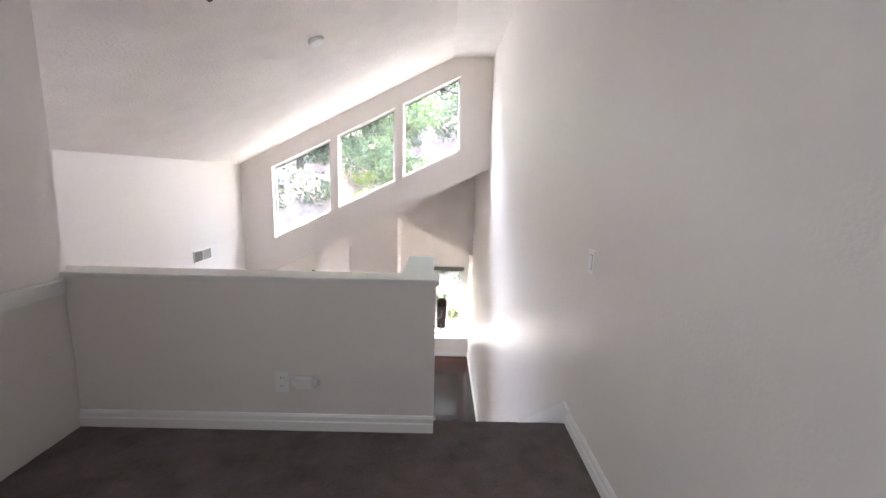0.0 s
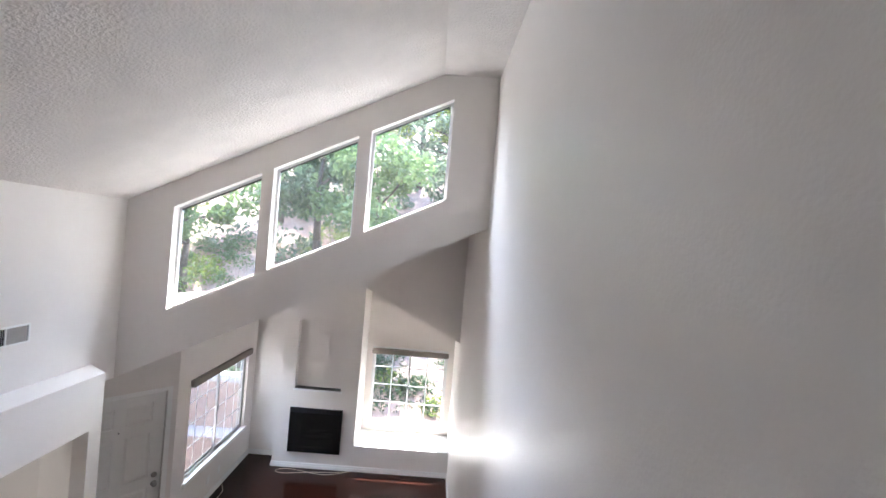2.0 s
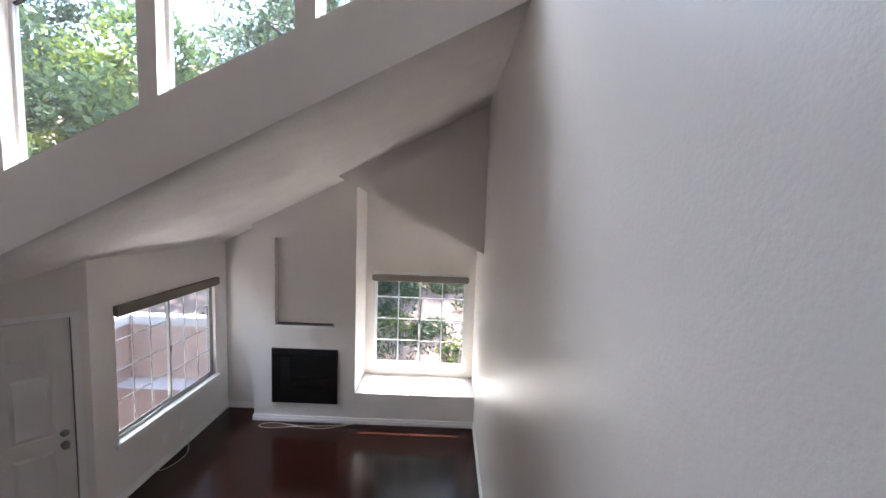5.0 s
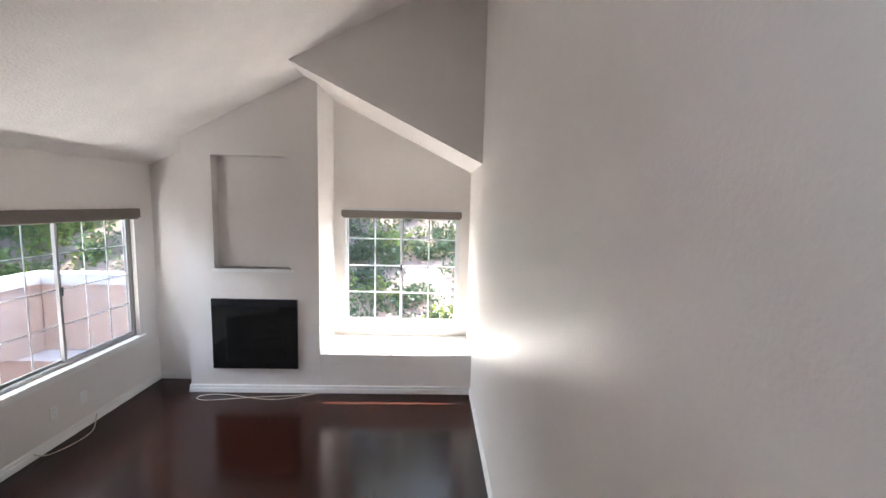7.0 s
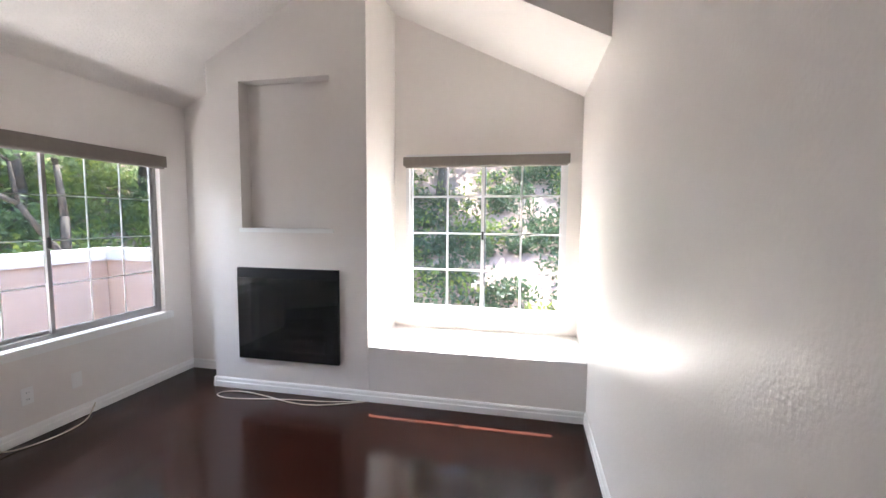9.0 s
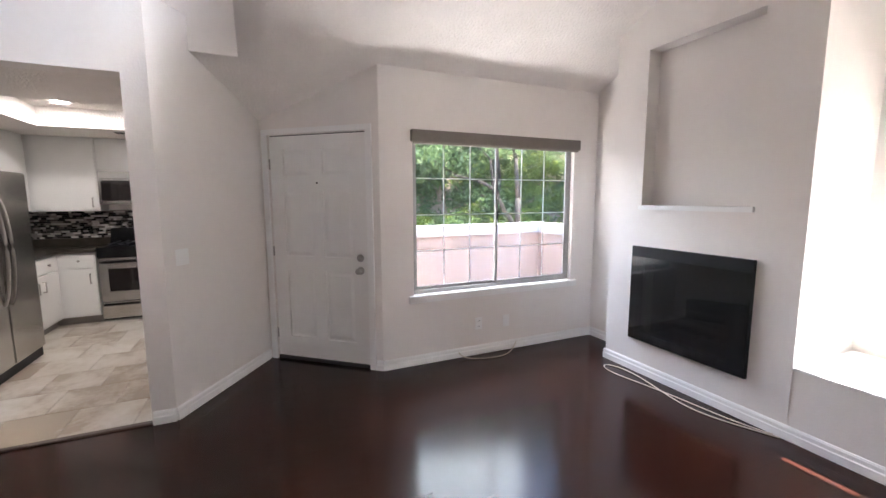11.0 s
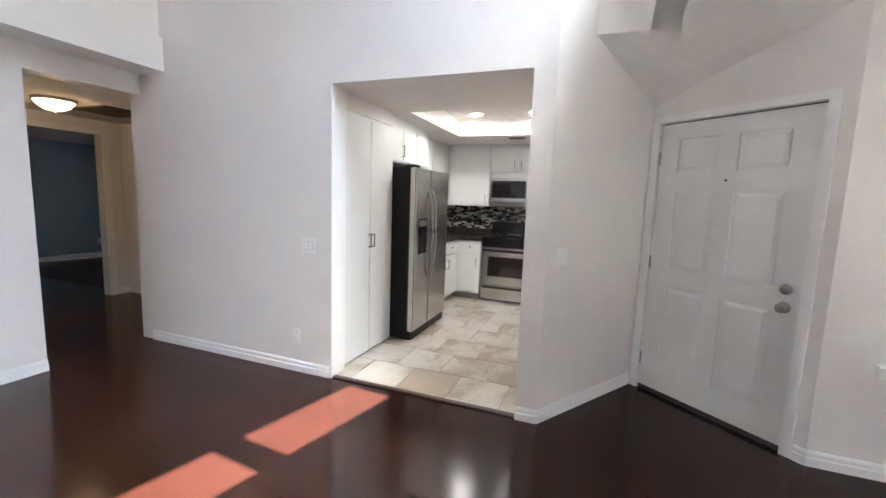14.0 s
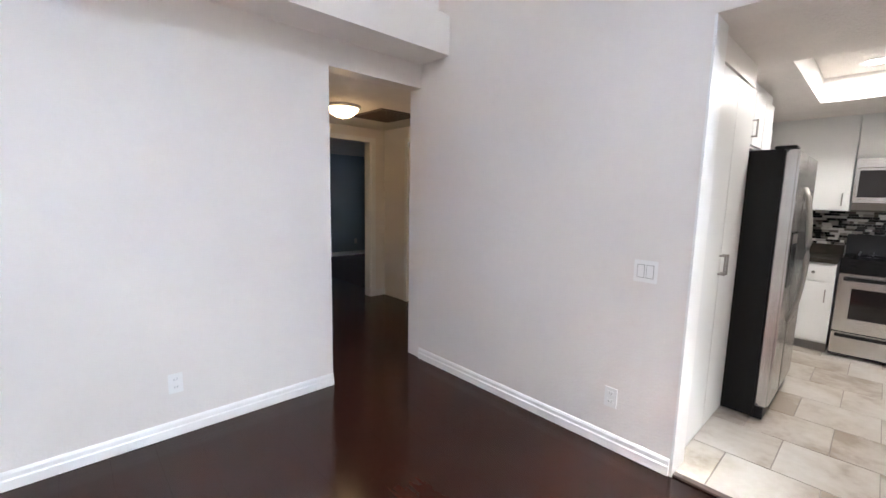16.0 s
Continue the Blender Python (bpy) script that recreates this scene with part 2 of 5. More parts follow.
STUCCO = mat("salmon_stucco", (0.60, 0.45, 0.37), 0.9, var=0.08, scale=2, bump=0.6, bscale=80, dist=0.004)
STUCCOW = mat("white_stucco", (0.74, 0.72, 0.69), 0.85, var=0.05, scale=3, bump=0.4, bscale=80)
PATIO = mat("patio_concrete", (0.68, 0.63, 0.61), 0.8, var=0.12, scale=3, bump=0.3, bscale=60)
SOIL = mat("dry_hillside_soil", (0.45, 0.31, 0.25), 0.95, var=0.4, scale=1.6, bump=0.8, bscale=20, dist=0.03)
ROOF = mat("roof_shingle", (0.09, 0.075, 0.065), 0.9, var=0.2, scale=6)
BARK = mat("bark", (0.10, 0.08, 0.065), 0.9, var=0.4, scale=8, bump=0.8, bscale=30, dist=0.02)
LEAF_D = leaf_mat("dark_leaves", (0.05, 0.085, 0.045), (0.13, 0.19, 0.09))
LEAF_M = leaf_mat("green_leaves", (0.10, 0.16, 0.065), (0.24, 0.33, 0.13))
LEAF_L = leaf_mat("sunlit_leaves", (0.14, 0.21, 0.04), (0.34, 0.40, 0.08))
LEAF_G = leaf_mat("grey_green_leaves", (0.10, 0.14, 0.09), (0.24, 0.29, 0.17))

# ---- building helpers ----
def box(bm, x0, x1, y0, y1, z0, z1, m=None):
    v = [bm.verts.new(p) for p in ((x0, y0, z0), (x1, y0, z0), (x1, y1, z0), (x0, y1, z0), (x0, y0, z1), (x1, y0, z1), (x1, y1, z1), (x0, y1, z1))]
    if m is not None:
        for q in v:
            q.co = m @ q.co
    for f in ((3, 2, 1, 0), (4, 5, 6, 7), (0, 1, 5, 4), (1, 2, 6, 5), (2, 3, 7, 6), (3, 0, 4, 7)):
        bm.faces.new([v[i] for i in f])


def prism(bm, pts, way, m=None):
    """A solid from a flat outline, pushed along way."""
    a = [Vector(p) for p in pts]
    w = Vector(way)
    va = [bm.verts.new(m @ p if m else p) for p in a]
    vb = [bm.verts.new(m @ (p + w) if m else p + w) for p in a]
    n = len(a)
    bm.faces.new(va[::-1])
    bm.faces.new(vb)
    for i in range(n):
        bm.faces.new((va[i], va[(i + 1) % n], vb[(i + 1) % n], vb[i]))


def tube(bm, p0, p1, r0, r1=None, seg=12, caps=True):
    p0, p1 = Vector(p0), Vector(p1)
    r1 = r0 if r1 is None else r1
    q = (p1 - p0).to_track_quat("Z", "Y")
    rings = []
    for p, r in ((p0, r0), (p1, r1)):
        rings.append([bm.verts.new(p + q @ Vector((r * math.cos(2 * math.pi * i / seg), r * math.sin(2 * math.pi * i / seg), 0))) for i in range(seg)])
    for i in range(seg):
        j = (i + 1) % seg
        bm.faces.new((rings[0][i], rings[0][j], rings[1][j], rings[1][i]))
    if caps:
        bm.faces.new(rings[0][::-1])
        bm.faces.new(rings[1])


def lathe(bm, profile, centre, seg=24, m=None):
    """Turns (radius, height) pairs about an upright axis."""
    c = Vector(centre)
    rings = []
    for r, h in profile:
        ring = []
        for i in range(seg):
            p = Vector((r * math.cos(2 * math.pi * i / seg), r * math.sin(2 * math.pi * i / seg), h))
            ring.append(bm.verts.new(c + (m @ p if m else p)))
        rings.append(ring)
    for a, b in zip(rings, rings[1:]):
        for i in range(seg):
            j = (i + 1) % seg
            bm.faces.new((a[i], a[j], b[j], b[i]))
    bm.faces.new(rings[0][::-1])
    bm.faces.new(rings[-1])


def pipe(bm, pts, r, seg=10):
    """One continuous round bar through the points."""
    pts = [Vector(p) for p in pts]
    rings = []
    for i, p in enumerate(pts):
        d = (pts[min(i + 1, len(pts) - 1)] - pts[max(i - 1, 0)]).normalized()
        q = d.to_track_quat("Z", "Y")
        rings.append([bm.verts.new(p + q @ Vector((r * math.cos(2 * math.pi * k / seg), r * math.sin(2 * math.pi * k / seg), 0))) for k in range(seg)])
    for a, b in zip(rings, rings[1:]):
        for k in range(seg):
            j = (k + 1) % seg
            bm.faces.new((a[k], a[j], b[j], b[k]))
    bm.faces.new(rings[0][::-1])
    bm.faces.new(rings[-1])


def mesh_of(name, bm, material, bevel=0.0, smooth=False):
    bmesh.ops.recalc_face_normals(bm, faces=bm.faces)
    if bevel:
        bmesh.ops.bevel(bm, geom=[e for e in bm.edges if len(e.link_faces) == 2 and e.calc_face_angle(0) > 0.5], offset=bevel, segments=2, affect="EDGES", clamp_overlap=True)
    me = bpy.data.meshes.new(name)
    bm.to_mesh(me)
    bm.free()
    if smooth:
        for p in me.polygons:
            p.use_smooth = True
    if material:
        me.materials.append(material)
    return me


def thing(name, bm, material, label="", category="", group="", kind="", bevel=0.0, smooth=False):
    return tagged(new(name, mesh_of(name, bm, material, bevel, smooth)), label, category, group, kind)


def empty(name, at, label, category, group="", rz=0.0, kind=""):
    ob = new(name)
    ob.matrix_world = pose(*at, 0, 0, rz)
    return tagged(ob, label, category, group, kind)


def part(name, bm, material, parent, label="", bevel=0.0, smooth=False):
    ob = new(name, mesh_of(name, bm, material, bevel, smooth))
    ob.parent = parent
    if label:
        ob["label"] = label
    return ob


def bmb(*boxes):
    bm = bmesh.new()
    for b in boxes:
        box(bm, *b)
    return bm


def structure(name, boxes, material, label, category="wall", bevel=0.0):
    return thing(name, bmb(*boxes), material, label, category, kind="structure", bevel=bevel)

# ---- the shell ----
XR, XK, XU, XW = 2.40, -1.15, -1.445, -1.35      # stair wall, kitchen wall, upper wall, patio wall
YC, YF, YB, YA = 7.90, 10.89, 11.24, 11.60        # clerestory, chimney breast, back wall, seat window
LOFT, LEDGE = 2.93, 2.74


def lowc(x):
    return 2.558 + 0.498 * (x - XW)


def upc(x):
    return 4.412 + 0.5 * (x - XU)


SLOPE = lambda x: 6.045
T = 0.14

# floor slab
structure("floor", [(-6.0, XR + T, -3.2, YA + T, -0.30, -0.012)], SUBFLOOR, "dark underlay below the mahogany plank floor", "floor")

# stair wall, full height
bm = bmb((XR, XR + T, -1.2, YA + T, -0.012, 6.4))
thing("wall_east", bm, WALL, "tall off-white textured wall beside the stairs", "wall", kind="structure")

# kitchen wall with the wide opening, and the ledge on top
bm = bmb((XK - T, XK, 3.60, 5.80, 0, LEDGE), (XK - T, XK, 5.80, 7.26, 2.25, LEDGE), (XK - T, XK, 7.26, 7.40, 0, LEDGE))
thing("wall_kitchen", bm, WALL, "off-white wall with a wide cased opening to the kitchen", "wall", kind="structure")
# slanted wall of the entry nook
bm = bmesh.new()
DIAG = [(XK, 7.40), (-2.10, 8.02)]
n = Vector((-0.62, -0.95, 0)).normalized() * 0.12
prism(bm, [(DIAG[0][0], DIAG[0][1], 0), (DIAG[1][0], DIAG[1][1], 0), (DIAG[1][0] + n.x, DIAG[1][1] + n.y, 0), (DIAG[0][0] + n.x, DIAG[0][1] + n.y, 0)], (0, 0, LEDGE))
thing("wall_entry", bm, WALL, "off-white slanted wall beside the front door", "wall", kind="structure")
# top of the ledge
bm = bmesh.new()
prism(bm, [(XK - 0.002, 4.0, LEDGE - 0.05), (XK - 0.002, 7.40, LEDGE - 0.05), (XK - 0.29, 7.585, LEDGE - 0.05), (XU - 0.004, 7.585, LEDGE - 0.05), (XU - 0.004, 4.0, LEDGE - 0.05)], (0, 0, 0.053))
thing("plant_ledge", bm, WALL, "off-white plant ledge above the kitchen opening", "ledge", kind="structure")
# upper wall behind the ledge
bm = bmesh.new()
zl = LEDGE - 0.045
prism(bm, [(XU - T, -1.2, zl), (XU - T, 7.59, zl), (XU - T, 7.59, lowc(XU)), (XU - T, YC + 0.16, lowc(XU)), (XU - T, YC + 0.16, 5.2), (XU - T, -1.2, 5.2)], (T, 0, 0))
thing("wall_upper", bm, WALL, "off-white upper wall with an air vent", "wall", kind="structure")

# clerestory wall with three raking openings
CW = [(-0.955, -0.055), (0.068, 0.940), (1.070, 1.925)]


def cwb(x):
    return 3.292 + 0.492 * (x + 0.927)


def cwt(x):
    return 4.372 + 0.487 * (x + 0.97)


def column(bm, xa, xb, fb, ft, y0, y1):
    prism(bm, [(xa, y0, fb(xa)), (xb, y0, fb(xb)), (xb, y0, ft(xb)), (xa, y0, ft(xa))], (0, y1 - y0, 0))


bm = bmesh.new()
edges = [XU] + [x for w in CW for x in w] + [XR]
for i, (xa, xb) in enumerate(zip(edges, edges[1:])):
    top = lambda x: 6.45
    if i % 2 == 0:
        column(bm, xa, xb, lowc, top, YC, YC + 0.16)
    else:
        column(bm, xa, xb, lowc, cwb, YC, YC + 0.16)
        column(bm, xa, xb, cwt, top, YC, YC + 0.16)
thing("wall_clerestory", bm, WALL, "off-white raking wall with three high windows", "wall", kind="structure")

# lower ceiling over the living room, rising to the east
def slab(bm, x0, x1, y0, y1, lift, thick):
    prism(bm, [(x0, y0, lowc(x0) + lift), (x1, y0, lowc(x1) + lift), (x1, y0, lowc(x1) + lift + thick), (x0, y0, lowc(x0) + lift + thick)], (0, y1 - y0, 0))


bm = bmesh.new()
slab(bm, XW - T, XR, YC + 0.001, YA + T, 0, 0.1)
slab(bm, -2.4, XW - T, YC + 0.001, 9.0, 0, 0.1)
slab(bm, -2.4, XU - 0.006, 7.5, YC, 0, 0.1)
thing("ceiling_lower", bm, CEIL, "sloping off-white textured ceiling over the living room", "ceiling", kind="structure")
bm = bmesh.new()
slab(bm, XW - T - 0.35, XR, YC + 0.17, YA + T + 0.02, 0.105, 0.06)
thing("roof_lower", bm, ROOF, "brown shingle roof over the living room", "roof", kind="structure")
# upper ceiling: raking part and a flat strip along the stair wall
bm = bmesh.new()
xp = 1.80
prism(bm, [(XU - T, -1.2, upc(XU - T)), (xp, -1.2, upc(xp)), (XR + T, -1.2, upc(xp) + 0.02), (XR + T, -1.2, upc(xp) + 0.22), (xp, -1.2, upc(xp) + 0.2), (XU - T, -1.2, upc(XU - T) + 0.2)], (0, YC + 1.2, 0))
thing("ceiling_upper", bm, CEIL, "high sloping off-white knockdown-textured ceiling", "ceiling", kind="structure")

# door wall, turned; local x runs along it from the nook
DW = Matrix.Translation((-2.10, 8.02, 0)) @ Matrix.Rotation(math.atan2(0.88, 0.75), 4, "Z")
DL = math.hypot(0.75, 0.88)
bm = bmesh.new()
for b in ((0, 0.075, 0, 0.14, 0, 3.0), (1.035, DL, 0, 0.14, 0, 3.0), (0.075, 1.035, 0, 0.14, 2.05, 3.0)):
    box(bm, *b, m=DW)
thing("wall_door", bm, WALL, "off-white wall round the front door", "wall", kind="structure")

# patio wall with its window
WY0, WY1, WZ0, WZ1 = 9.19, 10.94, 0.62, 2.04
bm = bmb((XW - T, XW, 8.90, WY0, 0, 2.62), (XW - T, XW, WY1, YB + T, 0, 2.62), (XW - T, XW, WY0, WY1, 0, WZ0), (XW - T, XW, WY0, WY1, WZ1, 2.62))
thing("wall_patio", bm, WALL, "off-white wall with the patio window", "wall", kind="structure")
# back wall: recess piece
bm = bmesh.new()
column(bm, XW, -0.735, lambda x: 0.0, lambda x: lowc(x) + 0.05, YB, YB + T)
thing("wall_recess", bm, WALL, "off-white wall in the corner beside the chimney breast", "wall", kind="structure")

# chimney breast with a niche and a firebox hole
NX0, NX1, NZ0, NZ1 = -0.47, 0.36, 1.43, 2.66
FX0, FX1, FZ0, FZ1 = -0.42, 0.34, 0.33, 1.0
bm = bmesh.new()
BX0, BX1 = -0.78, 0.675
y1 = YF + 0.13
for b in ((BX0, NX0, YF, y1, 0, NZ1), (NX1, BX1, YF, y1, 0, NZ1), (NX0, NX1, YF, y1, FZ1, NZ0), (NX0, NX1, YF, y1, 0, FZ0), (NX0, FX0, YF, y1, FZ0, FZ1), (FX1, NX1, YF, y1, FZ0, FZ1)):
    box(bm, *b)
column(bm, BX0, BX1, lambda x: NZ1, lambda x: lowc(x) + 0.05, YF, y1)
box(bm, BX0 + 0.05, BX1 - 0.05, YF + 0.13, YF + 0.16, FZ1 + 0.02, NZ1)
column(bm, BX0, BX1, lambda x: NZ1, lambda x: lowc(x) + 0.05, y1, YA + T)
box(bm, BX0, BX0 + 0.05, y1, YA + T, 0, NZ1)
box(bm, BX1 - 0.05, BX1, y1, YA + T, 0, NZ1)
thing("chimney_breast", bm, WALL, "off-white chimney breast with a shallow art niche", "wall", kind="structure")

# window seat alcove
SX0, SX1, SZ0, SZ1 = 0.80, 2.28, 0.63, 2.12
bm = bmb((SX0, SX1, YA, YA + T, 0.3, SZ0))
column(bm, BX1, SX0, lambda x: 0.3, lambda x: lowc(x) + 0.05, YA, YA + T)
column(bm, SX1, XR, lambda x: 0.3, lambda x: lowc(x) + 0.05, YA, YA + T)
column(bm, SX0, SX1, lambda x: SZ1, lambda x: 2.42, YA, YA + 0.02)
column(bm, SX0, SX1, lambda x: 2.42, lambda x: lowc(x) + 0.05, YA, YA + T)
thing("wall_alcove", bm, WALL, "off-white wall round the seat window", "wall", kind="structure")
structure("window_seat", [(BX1, XR, YF + 0.004, YA, 0, 0.445)], WALL, "off-white boxed window seat below the window", "window seat")
structure("window_seat_top", [(BX1 + 0.001, XR - 0.001, YF - 0.002, YA - 0.001, 0.446, 0.462)], SEATW, "smooth white top of the window seat", "window seat", bevel=0.004)
# bulkhead above the seat, its underside falling to the east
YT = 10.40
bm = bmesh.new()
sof = lambda x: 3.515 - 0.503 * (x - 0.549)
prism(bm, [(0.549, YT, lowc(0.549) - 0.01), (XR, YT, sof(XR)), (XR, YT, lowc(XR) + 0.05), (0.549, YT, lowc(0.549) + 0.05)], (0, YA - YT, 0))
thing("bulkhead", bm, WALL, "off-white raking bulkhead above the window seat", "bulkhead", kind="structure")

# loft: floor, half wall, guard beside the stairs, ledge
SXL = 1.67                                         # open side of the stairs
structure("loft_floor", [(-0.33, SXL, -1.2, 3.62, 2.46, LOFT - 0.015), (SXL, XR, -1.2, 3.55, 2.46, LOFT - 0.015)], WALL, "off-white loft slab", "floor")
structure("loft_ledge", [(XK, SXL - 0.17, 3.62, 4.06, 2.457, LEDGE)], WALL, "off-white ledge along the front of the loft", "ledge")
structure("half_wall", [(-0.185, SXL - 0.012, 3.445, 3.565, LOFT - 0.01, 3.727)], WALL, "beige half wall at the edge of the loft")
structure("guard_wall", [(1.50, 1.62, 3.57, 4.055, 2.745, 3.727)], WALL, "short guard wall returning along the stairs")
bm = bmesh.new()
prism(bm, [(-0.33, 3.428, 3.727), (SXL + 0.004, 3.428, 3.727), (SXL + 0.004, 3.585, 3.727), (1.64, 3.585, 3.727), (1.64, 4.075, 3.727), (1.475, 4.075, 3.727), (1.475, 3.585, 3.727), (-0.33, 3.585, 3.727)], (0, 0, 0.030))
thing("half_wall_cap", bm, CAPW, "white painted cap on the half wall", "cap", kind="structure", bevel=0.005)
structure("chair_rail", [(-0.19, -0.155, -1.2, 3.425, 3.655, 3.727)], TRIM, "white ledge moulding along the loft wall", "trim", bevel=0.006)
# the gap from y -0.4 to 1.0 is invented to hold the loft's fill lamp
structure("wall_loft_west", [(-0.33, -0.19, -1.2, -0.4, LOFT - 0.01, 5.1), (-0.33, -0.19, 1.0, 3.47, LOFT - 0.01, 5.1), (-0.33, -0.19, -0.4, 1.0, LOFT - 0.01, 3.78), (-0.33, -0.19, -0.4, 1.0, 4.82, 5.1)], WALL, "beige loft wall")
structure("wall_loft_north", [(XU, -0.19, 3.472, 3.60, LEDGE - 0.2, 3.72)], WALL, "off-white wall at the end of the loft")
structure("wall_loft_back", [(-1.6, XR + T, -1.34, -1.2, 0, 6.6)], WALL, "off-white back wall of the loft")
# wall under the loft and hall
structure("wall_under_loft", [(-0.334, SXL - 0.02, 3.60, 3.74, 0, 2.457)], WALL, "white wall under the loft")
structure("hall_lintel", [(XK + 0.0, -0.334, 3.60, 3.74, 2.275, 2.457)], WALL, "white lintel above the hall opening")
structure("hall_ceiling", [(-4.6, -0.334, -3.0, 3.60, 2.28, 2.40)], CEIL, "dim off-white hall ceiling", "ceiling")
structure("wall_hall_end", [(-1.20, 1.6, 1.51, 1.65, 0, 2.28), (-2.02, -1.20, 1.51, 1.65, 2.10, 2.28), (-4.74, -2.02, 1.51, 1.65, 0, 2.28)], WALL, "cream wall at the end of the hall")
structure("wall_hall_east", [(-0.334, -0.20, 1.65, 3.60, 0, 2.28)], WALL, "cream hall side wall")
structure("wall_hall_west", [(-2.38, -2.24, 1.65, 2.18, 0, 2.28), (-2.38, -2.24, 2.95, 3.46, 0, 2.28), (-2.38, -2.24, 2.18, 2.95, 2.08, 2.28)], WALL, "cream hall wall with a closet door")
structure("wall_hall_north", [(-2.38, XK - T, 3.46, 3.60, 0, 2.9)], WALL, "cream wall between hall and kitchen")
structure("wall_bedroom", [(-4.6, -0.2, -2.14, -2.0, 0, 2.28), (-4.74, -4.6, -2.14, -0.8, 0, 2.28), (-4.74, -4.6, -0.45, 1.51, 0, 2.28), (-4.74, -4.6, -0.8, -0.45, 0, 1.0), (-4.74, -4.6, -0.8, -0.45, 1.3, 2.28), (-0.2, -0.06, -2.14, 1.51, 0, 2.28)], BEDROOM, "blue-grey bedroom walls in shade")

# kitchen shell
KX, KS, KN = -4.80, 5.10, 7.96
structure("wall_kitchen_west", [(KX - T, KX, KS - T, KN + T, 0, 2.6)], WALL, "white kitchen wall behind the range")
structure("wall_kitchen_south", [(KX, XK - T, KS - T, KS, 0, 2.6)], WALL, "white kitchen wall behind the fridge")
structure("wall_kitchen_north", [(KX, -2.10, KN, KN + T, 0, 2.6)], WALL, "white kitchen wall")
TX0, TX1, TY0, TY1 = -3.67, -2.19, 5.94, 7.29
structure("ceiling_kitchen", [(KX, TX0, KS, KN, 2.25, 2.37), (TX1, -2.12, KS, KN, 2.25, 2.37), (-2.12, XK - T, KS, 7.42, 2.25, 2.37), (TX0, TX1, KS, TY0, 2.25, 2.37), (TX0, TX1, TY1, KN, 2.25, 2.37),
                              (TX0 - 0.1, TX1 + 0.1, TY0 - 0.1, TY1 + 0.1, 2.45, 2.50), (TX0 - 0.1, TX0, TY0, TY1, 2.37, 2.45), (TX1, TX1 + 0.1, TY0, TY1, 2.37, 2.45), (TX0, TX1, TY0 - 0.1, TY0, 2.37, 2.45), (TX0, TX1, TY1, TY1 + 0.1, 2.37, 2.45)],
          CEIL, "white kitchen ceiling with a raised light tray", "ceiling")

# out of view, added to block sun leaking onto the kitchen tiles
structure("kitchen_sun_cover", [(KX - T, XK - T - 0.02, KS - T, 7.5, 2.601, 2.68), (KX - T, -2.12, 7.5, KN + T, 2.601, 2.68), (-2.119, XU - T - 0.01, 7.501, 8.1, 2.62, 2.68)], ROOF, "unseen cover that keeps the sun out of the kitchen", "roof")
# stairs, carpeted, down along the stair wall
RISE, N = LOFT / 16, 15
RUN = 0.242
for i in range(N):
    z = LOFT - RISE * (i + 1)
    y = 3.55 + RUN * i
    bm = bmb((SXL, XR - 0.002, y, y + RUN + 0.025, z - 0.05, z))
    if z > 0.06:
        box(bm, SXL, XR - 0.002, y, y + RUN, max(z - 0.6, 0.0), z - 0.051)
    thing("stair_step", bm, CARPET, "stair step covered in grey-brown carpet", "step", "stair flight", "structure", bevel=0.012)

# ---- outside ----
def hill(x, y):
    d = max(y - 14.5, (-6.0 - x) * 0.9, 0.0)
    h = 0.52 * d if d < 34 else 17.7 + 0.1 * (d - 34)
    return -0.35 + min(h, 26) + (0.35 * noise.noise(Vector((x * 0.25, y * 0.25, 0))) if d > 0 else 0)


def axis(lo, hi, step, far):
    a = list(np.arange(lo, hi, step))
    out, s = [], step
    p = lo
    while p > -far:
        s *= 1.5
        p -= s
        out.append(p)
    tail, s, p = [], step, a[-1]
    while p < far:
        s *= 1.5
        p += s
        tail.append(p)
    return out[::-1] + a + tail


gx, gy = axis(-40, 30, 1.0, 600), axis(-20, 55, 1.0, 600)
verts = [(x, y, hill(x, y)) for y in gy for x in gx]
faces = [(j * len(gx) + i, j * len(gx) + i + 1, (j + 1) * len(gx) + i + 1, (j + 1) * len(gx) + i) for j in range(len(gy) - 1) for i in range(len(gx) - 1)]
me = bpy.data.meshes.new("ground")
me.from_pydata(verts, [], faces)
me.materials.append(SOIL)
for p in me.polygons:
    p.use_smooth = True
tagged(new("ground", me), "dry brown hillside rising behind the house", "ground", kind="structure")

rng = np.random.default_rng(7)


def leaves(centres, radii, count, size, squash=0.8):
    """Vertices and faces of many small bent leaves spread through round clumps."""
    c = np.asarray(centres)[rng.integers(0, len(centres), count)]
    idx = rng.integers(0, len(centres), count)
    c, r = np.asarray(centres)[idx], np.asarray(radii)[idx]
    d = rng.normal(size=(count, 3))
    d /= np.linalg.norm(d, axis=1)[:, None]
    p = c + d * (r * rng.uniform(0.25, 1.0, count) ** 0.6)[:, None] * np.array((1, 1, squash))
    a = rng.normal(size=(count, 3))
    a /= np.linalg.norm(a, axis=1)[:, None]
    b = np.cross(a, rng.normal(size=(count, 3)))
    b /= np.linalg.norm(b, axis=1)[:, None]
    s = size * rng.uniform(0.6, 1.4, count)[:, None]
    v = np.stack([p - a * s, p + b * s * 0.45, p + a * s, p - b * s * 0.45], 1).reshape(-1, 3)
    f = np.arange(count * 4).reshape(-1, 4)
    return v, f


